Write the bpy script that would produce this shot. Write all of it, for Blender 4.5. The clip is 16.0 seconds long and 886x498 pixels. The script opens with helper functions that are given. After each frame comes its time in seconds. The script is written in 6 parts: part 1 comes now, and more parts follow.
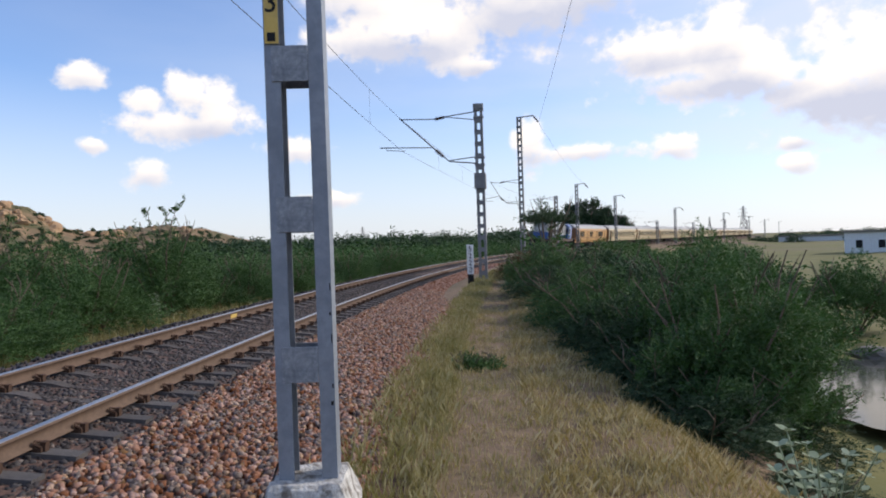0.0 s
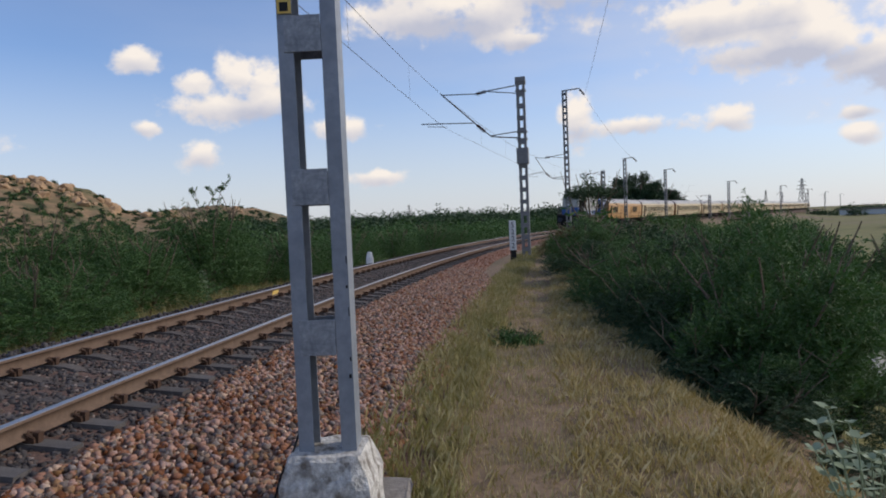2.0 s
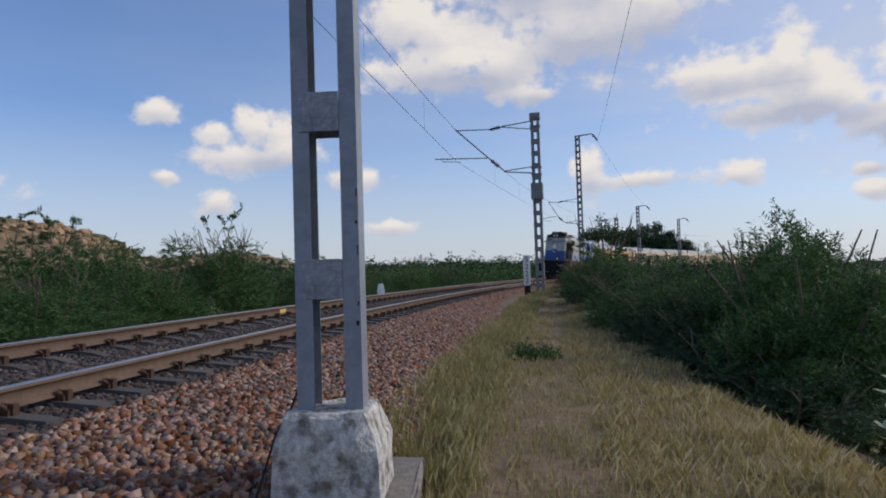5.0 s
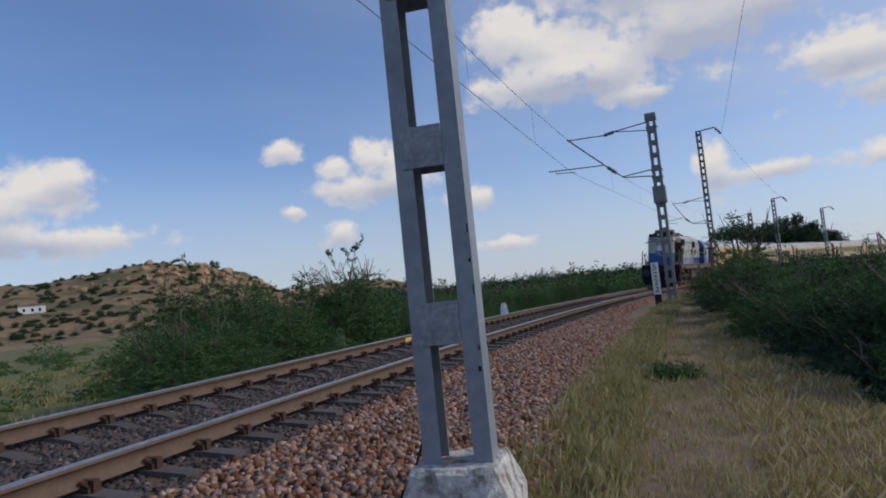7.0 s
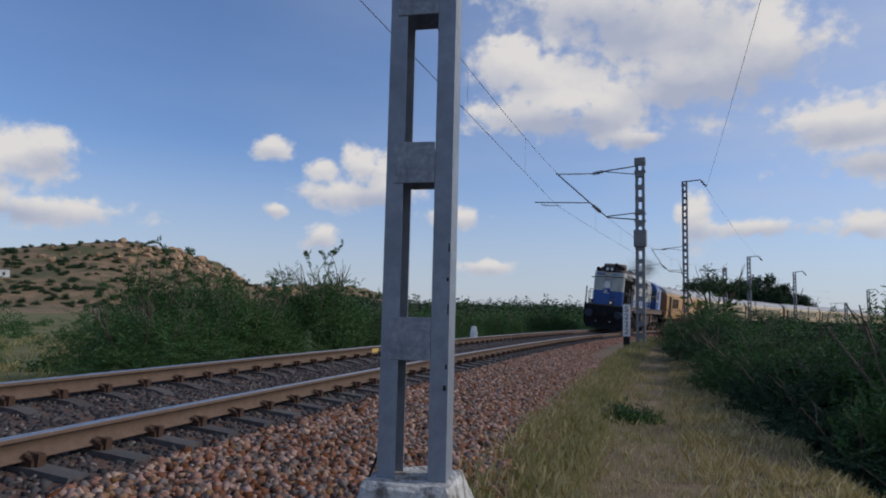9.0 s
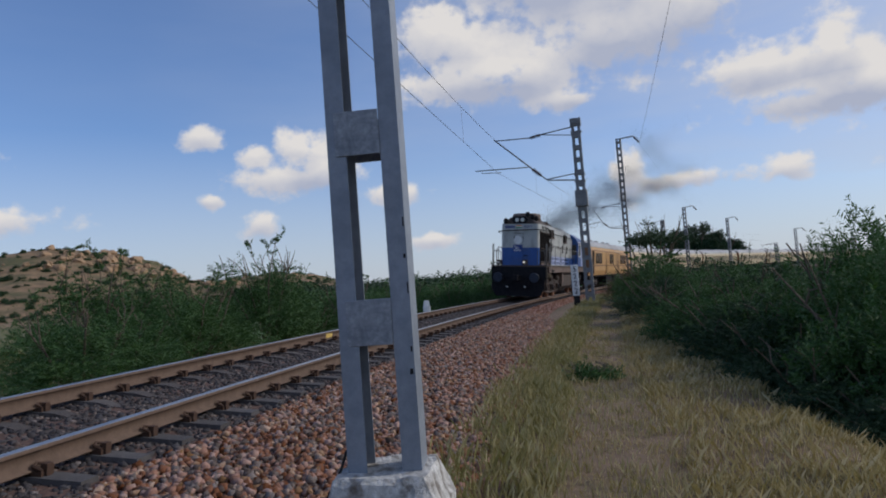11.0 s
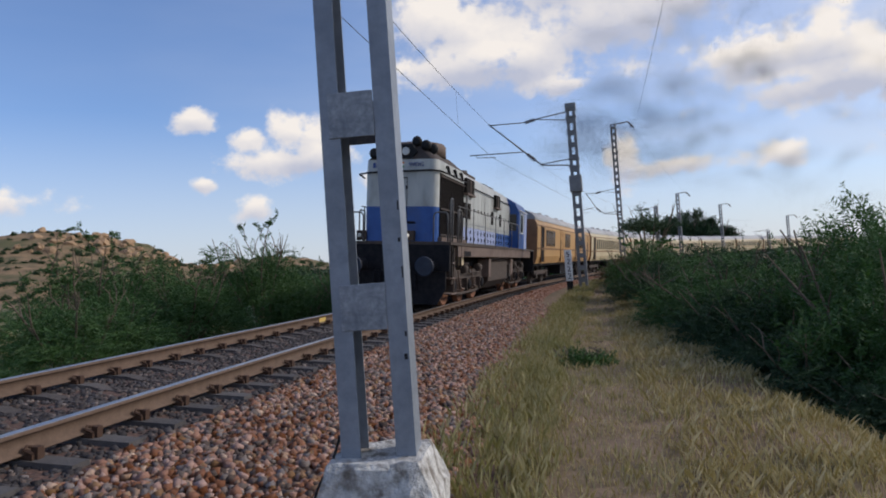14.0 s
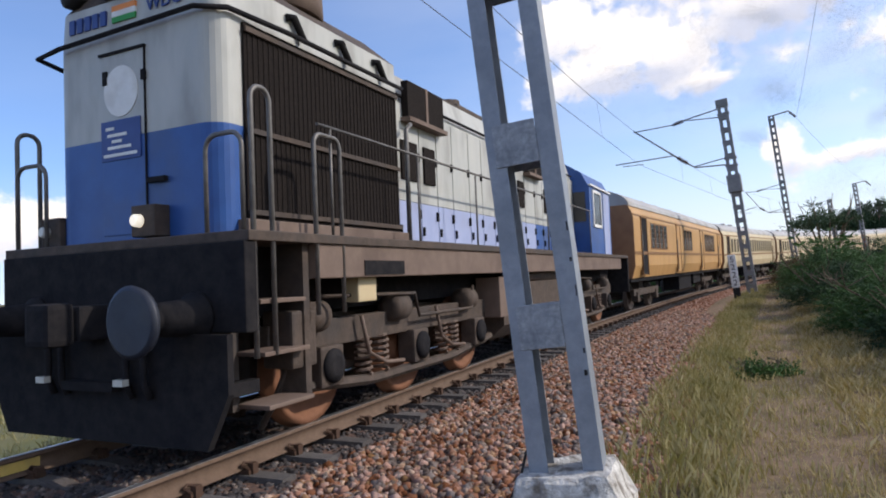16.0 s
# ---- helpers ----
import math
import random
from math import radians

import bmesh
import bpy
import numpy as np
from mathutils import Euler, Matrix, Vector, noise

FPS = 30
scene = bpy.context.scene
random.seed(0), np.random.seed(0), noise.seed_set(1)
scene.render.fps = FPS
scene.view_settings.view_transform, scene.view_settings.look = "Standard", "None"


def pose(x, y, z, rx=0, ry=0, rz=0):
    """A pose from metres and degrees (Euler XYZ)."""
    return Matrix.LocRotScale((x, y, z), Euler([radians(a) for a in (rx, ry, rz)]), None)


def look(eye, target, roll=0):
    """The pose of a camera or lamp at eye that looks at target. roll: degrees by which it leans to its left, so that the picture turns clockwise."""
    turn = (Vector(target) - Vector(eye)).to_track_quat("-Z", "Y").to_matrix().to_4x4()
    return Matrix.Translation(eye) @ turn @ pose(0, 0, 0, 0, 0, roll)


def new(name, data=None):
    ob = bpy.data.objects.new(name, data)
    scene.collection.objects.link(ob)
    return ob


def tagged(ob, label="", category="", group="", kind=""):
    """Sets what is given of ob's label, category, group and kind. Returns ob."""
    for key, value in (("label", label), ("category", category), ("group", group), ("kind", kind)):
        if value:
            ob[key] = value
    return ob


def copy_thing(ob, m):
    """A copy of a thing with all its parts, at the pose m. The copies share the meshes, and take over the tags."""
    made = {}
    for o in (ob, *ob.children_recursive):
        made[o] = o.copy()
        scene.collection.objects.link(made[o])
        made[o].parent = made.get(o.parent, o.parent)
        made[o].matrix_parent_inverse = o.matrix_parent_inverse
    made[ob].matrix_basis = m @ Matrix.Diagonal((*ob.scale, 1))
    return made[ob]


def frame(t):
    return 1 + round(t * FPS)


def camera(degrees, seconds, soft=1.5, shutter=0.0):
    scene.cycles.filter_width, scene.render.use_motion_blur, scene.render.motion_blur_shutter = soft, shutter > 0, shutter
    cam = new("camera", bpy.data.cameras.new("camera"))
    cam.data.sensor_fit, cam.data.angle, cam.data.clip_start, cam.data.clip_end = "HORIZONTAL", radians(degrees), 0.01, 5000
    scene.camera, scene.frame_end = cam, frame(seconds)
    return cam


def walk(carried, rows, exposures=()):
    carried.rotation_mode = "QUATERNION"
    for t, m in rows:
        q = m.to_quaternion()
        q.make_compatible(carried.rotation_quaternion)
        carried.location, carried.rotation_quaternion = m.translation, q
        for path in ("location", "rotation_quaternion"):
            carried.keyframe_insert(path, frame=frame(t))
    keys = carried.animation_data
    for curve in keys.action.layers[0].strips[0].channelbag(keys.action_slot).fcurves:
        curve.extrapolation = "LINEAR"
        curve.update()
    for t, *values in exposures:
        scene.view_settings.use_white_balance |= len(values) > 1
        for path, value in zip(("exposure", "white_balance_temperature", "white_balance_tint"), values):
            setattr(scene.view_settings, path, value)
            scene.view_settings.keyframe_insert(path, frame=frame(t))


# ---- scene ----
cam = camera(68.09, 16.0, soft=1.9)
PATH = [
    (0, (0.1891, 0.169, 1.597), (0.4957, 2.1453, 1.58), -1.93),
    (0.5, (0.2367, 0.2106, 1.5929), (0.3529, 2.2072, 1.5777), -2.98),
    (1, (0.3493, 0.2189, 1.5356), (0.4642, 2.2155, 1.5207), -1.46),
    (1.5, (0.3913, 0.1987, 1.5263), (0.5538, 2.1908, 1.454), -0.56),
    (2, (0.3998, 0.2367, 1.55), (0.5625, 2.2284, 1.4692), -2.50),
    (2.5, (0.4176, 0.2179, 1.5365), (0.6174, 2.206, 1.4516), -2.10),
    (3, (0.4292, 0.206, 1.532), (0.6068, 2.195, 1.4214), -0.98),
    (3.5, (0.4357, 0.3149, 1.4436), (0.6059, 2.3065, 1.3754), -2.87),
    (4, (0.3999, 0.3211, 1.268), (0.5821, 2.3121, 1.3191), -1.60),
    (4.5, (0.395, 0.3996, 1.0228), (0.663, 2.3809, 1.0712), -1.74),
    (5, (0.3554, 0.7167, 0.8095), (0.489, 2.7108, 0.8843), -1.77),
    (5.2, (0.2971, 0.8136, 0.899), (0.3038, 2.8026, 1.1082), -2.96),
    (7.5, (0.3868, 1.0225, 0.9731), (0.1586, 3.0047, 1.1101), -5.84),
    (8, (0.368, 1.0175, 1.0518), (0.3464, 2.9876, 1.3958), -1.37),
    (8.5, (0.4297, 0.9344, 1.0365), (0.2903, 2.9194, 1.2369), -0.97),
    (9, (0.3665, 0.9822, 0.9444), (0.2083, 2.9663, 1.1406), 1.35),
    (9.1, (0.4117, 0.997, 0.9044), (0.3227, 2.9827, 1.1255), 2.17),
    (9.5, (0.3189, 1.0857, 0.969), (0.0473, 3.048, 1.2437), -1.98),
    (9.6, (0.2882, 1.0193, 1.0028), (0.0203, 2.9802, 1.2909), -1.80),
    (10, (0.2742, 1.1145, 1.017), (0.2026, 3.1065, 1.1812), -2.41),
    (10.1, (0.2444, 1.1155, 0.9961), (0.1939, 3.1086, 1.1543), -2.51),
    (10.2, (0.2847, 1.1265, 0.9732), (0.2402, 3.1226, 1.0903), -3.30),
    (12.3, (0.3, 1.3036, 0.9517), (0.3397, 3.2998, 1.0682), -4.13),
    (12.5, (0.3043, 1.2982, 0.9737), (0.2674, 3.2952, 1.0771), -4.52),
    (13, (0.3227, 1.2362, 0.9714), (0.257, 3.232, 1.0841), -4.92),
    (13.5, (0.3025, 1.2603, 0.9787), (0.2562, 3.2569, 1.0854), -3.27),
    (14, (0.2845, 1.2728, 0.9569), (0.3086, 3.2715, 1.0253), -3.97),
    (14.5, (0.2787, 1.276, 0.972), (0.2541, 3.2739, 1.0601), -3.22),
    (15, (0.2776, 1.2294, 0.9774), (0.3209, 3.2257, 1.0901), -4.37),
    (15.5, (0.264, 1.1975, 0.9829), (0.192, 3.1919, 1.1149), -5.71),
    (16, (0.164, 1.1012, 0.9846), (-0.2459, 3.0517, 1.1508), -7.18),
]
walk(cam, [(t, look(eye, target, roll)) for t, eye, target, roll in PATH],
     [(0, 0.34, 6620, 13), (1.5, 0.18, 6640, 13), (2.0, -0.02, 6640, 13), (2.5, -0.04, 6620, 13), (3.5, 0.03, 6600, 13), (4.5, -0.18, 6450, 13), (5.2, -0.2, 6350, 13), (8, -0.37, 6160, 12), (10.2, -0.37, 6130, 12), (13.5, -0.06, 6400, 13), (15, 0.1, 6480, 13), (16, 0.48, 6560, 13)])

# ---- light ----
SUN_AZ, SUN_EL = 82.0, 30.0          # degrees clockwise from +y, above the horizon


def make_world():
    w = bpy.data.worlds.new("sky")
    scene.world = w
    w.use_nodes = True
    nt = w.node_tree
    nt.nodes.clear()
    N, L = nt.nodes.new, nt.links.new

    def val(op, a, b=None, c=None):
        n = N("ShaderNodeMath")
        n.operation = op
        for i, v in enumerate((a, b, c)):
            if v is None:
                continue
            if isinstance(v, (int, float)):
                n.inputs[i].default_value = v
            else:
                L(v, n.inputs[i])
        return n.outputs[0]

    sky = N("ShaderNodeTexSky")
    sky.sky_type = "NISHITA"
    sky.sun_disc = False
    sky.sun_elevation = radians(SUN_EL)
    sky.sun_rotation = radians(SUN_AZ)
    sky.air_density, sky.dust_density, sky.ozone_density = 1.0, 0.5, 3.5
    tc = N("ShaderNodeTexCoord")
    sep = N("ShaderNodeSeparateXYZ")
    L(tc.outputs["Generated"], sep.inputs[0])
    az = val("MULTIPLY", val("ARCTAN2", sep.outputs[0], sep.outputs[1]), 57.2958)
    el = val("MULTIPLY", val("ARCSINE", sep.outputs[2]), 57.2958)
    # cumulus puffs: azimuth, elevation, half width, half height (degrees)
    overhead = [
        (0.9, 21.5, 3.0, 2.6), (5.5, 19.2, 4.6, 3.0), (9.6, 16.8, 3.8, 2.2), (3.4, 17.1, 5.6, 1.4),
        (12.2, 14.9, 1.8, 0.7), (7.9, 26.1, 5.6, 3.6), (13.4, 23.9, 6.7, 4.1), (19.0, 22.0, 6.2, 4.6),
        (15.7, 18.9, 5.6, 1.8), (22.9, 20.7, 3.1, 2.6), (16.2, 28.3, 13.3, 4.1)]
    west = [
        (-35.8, 11.8, 1.5, 1.3), (-37.7, 10.8, 3.1, 1.8), (-40.8, 9.9, 2.7, 1.7), (-40.2, 7.8, 3.8, 1.5),
        (-36.4, 7.0, 5.6, 1.1), (-44.3, 9.2, 4.1, 2.6), (-11.9, 12.7, 1.8, 1.5), (-10.1, 11.4, 2.5, 1.9),
        (-15.2, 11.9, 1.4, 1.0), (-12.5, 10.1, 5.1, 1.2), (-15.2, 6.3, 1.6, 1.1), (-19.7, 13.5, 1.8, 0.9),
        (-3.6, 8.3, 2.6, 0.9), (-0.8, 4.1, 2.2, 0.7), (-19.2, 8.4, 1.2, 0.6)]
    east = [
        (32.3, 16.3, 1.7, 2.3), (33.6, 14.2, 2.6, 1.9), (29.7, 14.4, 5.6, 2.1), (35.1, 12.3, 3.0, 1.5),
        (39.0, 10.4, 3.6, 1.5), (26.5, 15.2, 3.1, 1.3), (31.7, 11.8, 5.6, 1.1), (28.4, 7.1, 1.5, 0.9),
        (16.5, 8.2, 1.2, 1.8), (21.4, 7.3, 3.8, 0.7), (37.4, 5.2, 1.1, 0.7), (37.2, 6.8, 1.0, 0.5),
        (44.8, 10.8, 7.7, 3.6), (49.3, 12.8, 10.3, 4.6)]
    puffs = [(a, e, w * 1.06, h * 1.0) for a, e, w, h in overhead] + west + [(a, e, w * 1.1, h * 1.1) for a, e, w, h in east]
    nz = N("ShaderNodeTexNoise")
    nz.inputs["Scale"].default_value, nz.inputs["Detail"].default_value, nz.inputs["Roughness"].default_value = 19.0, 8.0, 0.56
    mp = N("ShaderNodeMapping")
    mp.inputs["Scale"].default_value = (1.0, 1.0, 1.2)
    L(tc.outputs["Generated"], mp.inputs[0])
    L(mp.outputs[0], nz.inputs["Vector"])
    n2 = N("ShaderNodeTexNoise")
    n2.inputs["Scale"].default_value, n2.inputs["Detail"].default_value = 52.0, 7.0
    L(mp.outputs[0], n2.inputs["Vector"])
    ragged = val("ADD", val("MULTIPLY", val("SUBTRACT", nz.outputs[0], 0.5), 2.0), val("MULTIPLY", val("SUBTRACT", n2.outputs[0], 0.5), 1.0))
    field, low = None, None
    for a, e, ra, re in puffs:
        dx = val("DIVIDE", val("SUBTRACT", az, a), ra * 1.12)
        dy = val("DIVIDE", val("SUBTRACT", el, e), re * 1.15)
        d = val("SUBTRACT", 1.0, val("SQRT", val("ADD", val("MULTIPLY", dx, dx), val("MULTIPLY", dy, dy))))
        field = d if field is None else val("SMOOTH_MAX", field, d, 0.25)
        s = val("MULTIPLY", dy, val("MAXIMUM", val("ADD", d, 0.4), 0.0))
        low = s if low is None else val("ADD", low, s)
    dens = val("ADD", field, ragged)
    ramp = N("ShaderNodeMapRange")
    ramp.interpolation_type = "SMOOTHSTEP"
    L(dens, ramp.inputs[0])
    ramp.inputs[1].default_value, ramp.inputs[2].default_value = -0.20, 0.50
    # thin veil over the sunny side and towards the horizon
    veil_n = N("ShaderNodeTexNoise")
    veil_n.inputs["Scale"].default_value, veil_n.inputs["Detail"].default_value = 3.2, 5.0
    mp2 = N("ShaderNodeMapping")
    mp2.inputs["Scale"].default_value = (1.0, 1.0, 4.0)
    L(tc.outputs["Generated"], mp2.inputs[0])
    L(mp2.outputs[0], veil_n.inputs["Vector"])
    side = N("ShaderNodeMapRange")
    L(az, side.inputs[0])
    side.inputs[1].default_value, side.inputs[2].default_value = -25.0, 45.0
    side.inputs[3].default_value, side.inputs[4].default_value = 0.08, 0.78
    hor = N("ShaderNodeMapRange")
    hor.interpolation_type = "SMOOTHSTEP"
    L(el, hor.inputs[0])
    hor.inputs[1].default_value, hor.inputs[2].default_value = -1.0, 17.0
    hor.inputs[3].default_value, hor.inputs[4].default_value = 0.75, 0.0
    veil = val("MAXIMUM", val("MULTIPLY", side.outputs[0], val("MULTIPLY", veil_n.outputs[0], 1.5)), hor.outputs[0])
    veil = val("MINIMUM", veil, 0.85)
    shade = N("ShaderNodeMapRange")
    L(val("ADD", low, val("MULTIPLY", ragged, 0.35)), shade.inputs[0])
    shade.inputs[1].default_value, shade.inputs[2].default_value = -0.75, 0.35
    cl = N("ShaderNodeMix")
    cl.data_type = "RGBA"
    L(shade.outputs[0], cl.inputs[0])
    cl.inputs[6].default_value, cl.inputs[7].default_value = (3.7, 3.95, 4.7, 1), (6.7, 6.35, 5.85, 1)
    hz = N("ShaderNodeMix")
    hz.data_type = "RGBA"
    L(veil, hz.inputs[0])
    deep = N("ShaderNodeMix")
    deep.data_type, deep.blend_type = "RGBA", "MULTIPLY"
    deep.inputs[0].default_value, deep.inputs[7].default_value = 1.0, (0.91, 1.01, 1.18, 1)
    L(sky.outputs[0], deep.inputs[6])
    L(deep.outputs[2], hz.inputs[6])
    hz.inputs[7].default_value = (4.6, 4.85, 5.35, 1)
    mx = N("ShaderNodeMix")
    mx.data_type = "RGBA"
    L(ramp.outputs[0], mx.inputs[0])
    L(hz.outputs[2], mx.inputs[6])
    L(cl.outputs[2], mx.inputs[7])
    bg = N("ShaderNodeBackground")
    bg.inputs[1].default_value = 0.14
    L(mx.outputs[2], bg.inputs[0])
    out = N("ShaderNodeOutputWorld")
    L(bg.outputs[0], out.inputs[0])


make_world()
sun_data = bpy.data.lights.new("sun", "SUN")
sun_data.energy, sun_data.angle, sun_data.color = 2.3, radians(1.0), (1.0, 0.93, 0.82)
sun = new("sun", sun_data)
a_, e_ = radians(SUN_AZ), radians(SUN_EL)
sun.matrix_world = look((60 * math.sin(a_), 60 * math.cos(a_), 60 * math.tan(e_)), (0, 0, 0))


# ---- materials ----
def material(name, c1, c2=None, scale=8.0, rough=0.8, metal=0.0, bump=0.0, bump_scale=60.0, c3=None, scale3=1.2, amount3=0.5, island=0.0, per_object=0.0, spec=0.4, stretch=(1, 1, 1), translucent=0.0):
    """A noise-mixed principled material: c1/c2 fine grain, c3 large stains, island/per_object brightness spread."""
    m = bpy.data.materials.new(name)
    m.use_nodes = True
    nt = m.node_tree
    N, L = nt.nodes.new, nt.links.new
    b = nt.nodes["Principled BSDF"]
    b.inputs["Roughness"].default_value, b.inputs["Metallic"].default_value = rough, metal
    b.inputs["Specular IOR Level"].default_value = spec
    tc = N("ShaderNodeTexCoord")
    mp = N("ShaderNodeMapping")
    mp.inputs["Scale"].default_value = stretch
    L(tc.outputs["Object"], mp.inputs[0])
    n = N("ShaderNodeTexNoise")
    n.inputs["Scale"].default_value, n.inputs["Detail"].default_value, n.inputs["Roughness"].default_value = scale, 6.0, 0.65
    L(mp.outputs[0], n.inputs["Vector"])
    r = N("ShaderNodeMapRange")
    r.inputs[1].default_value, r.inputs[2].default_value = 0.32, 0.68
    L(n.outputs[0], r.inputs[0])
    mix = N("ShaderNodeMix")
    mix.data_type = "RGBA"
    L(r.outputs[0], mix.inputs[0])
    mix.inputs[6].default_value, mix.inputs[7].default_value = (*c1, 1), (*(c2 or c1), 1)
    col = mix.outputs[2]
    if c3:
        n3 = N("ShaderNodeTexNoise")
        n3.inputs["Scale"].default_value, n3.inputs["Detail"].default_value = scale3, 4.0
        L(mp.outputs[0], n3.inputs["Vector"])
        r3 = N("ShaderNodeMapRange")
        r3.interpolation_type = "SMOOTHSTEP"
        r3.inputs[1].default_value, r3.inputs[2].default_value, r3.inputs[4].default_value = 0.45, 0.68, amount3
        L(n3.outputs[0], r3.inputs[0])
        m3 = N("ShaderNodeMix")
        m3.data_type = "RGBA"
        L(r3.outputs[0], m3.inputs[0])
        L(col, m3.inputs[6])
        m3.inputs[7].default_value = (*c3, 1)
        col = m3.outputs[2]
    for spread, node, sock in ((island, "ShaderNodeNewGeometry", "Random Per Island"), (per_object, "ShaderNodeObjectInfo", "Random")):
        if spread:
            g = N(node)
            mr = N("ShaderNodeMapRange")
            mr.inputs[3].default_value, mr.inputs[4].default_value = 1 - spread, 1 + spread
            L(g.outputs[sock], mr.inputs[0])
            hs = N("ShaderNodeHueSaturation")
            L(mr.outputs[0], hs.inputs["Value"])
            mr2 = N("ShaderNodeMapRange")
            mr2.inputs[3].default_value, mr2.inputs[4].default_value = 1 + spread * 0.5, 1 - spread * 0.7
            L(g.outputs[sock], mr2.inputs[0])
            L(mr2.outputs[0], hs.inputs["Saturation"])
            L(col, hs.inputs["Color"])
            col = hs.outputs[0]
    L(col, b.inputs["Base Color"])
    if bump:
        nb = N("ShaderNodeTexNoise")
        nb.inputs["Scale"].default_value, nb.inputs["Detail"].default_value = bump_scale, 5.0
        L(mp.outputs[0], nb.inputs["Vector"])
        bp = N("ShaderNodeBump")
        bp.inputs["Strength"].default_value, bp.inputs["Distance"].default_value = bump, 0.02
        L(nb.outputs[0], bp.inputs["Height"])
        L(bp.outputs[0], b.inputs["Normal"])
    if translucent:
        tr = N("ShaderNodeBsdfTranslucent")
        L(col, tr.inputs[0])
        ms = N("ShaderNodeMixShader")
        ms.inputs[0].default_value = translucent
        L(b.outputs[0], ms.inputs[1])
        L(tr.outputs[0], ms.inputs[2])
        L(ms.outputs[0], nt.nodes["Material Output"].inputs[0])
    return m


def glow(name, colour, strength):
    m = bpy.data.materials.new(name)
    m.use_nodes = True
    b = m.node_tree.nodes["Principled BSDF"]
    b.inputs["Base Color"].default_value = (*colour, 1)
    b.inputs["Emission Color"].default_value = (*colour, 1)
    b.inputs["Emission Strength"].default_value = strength
    return m


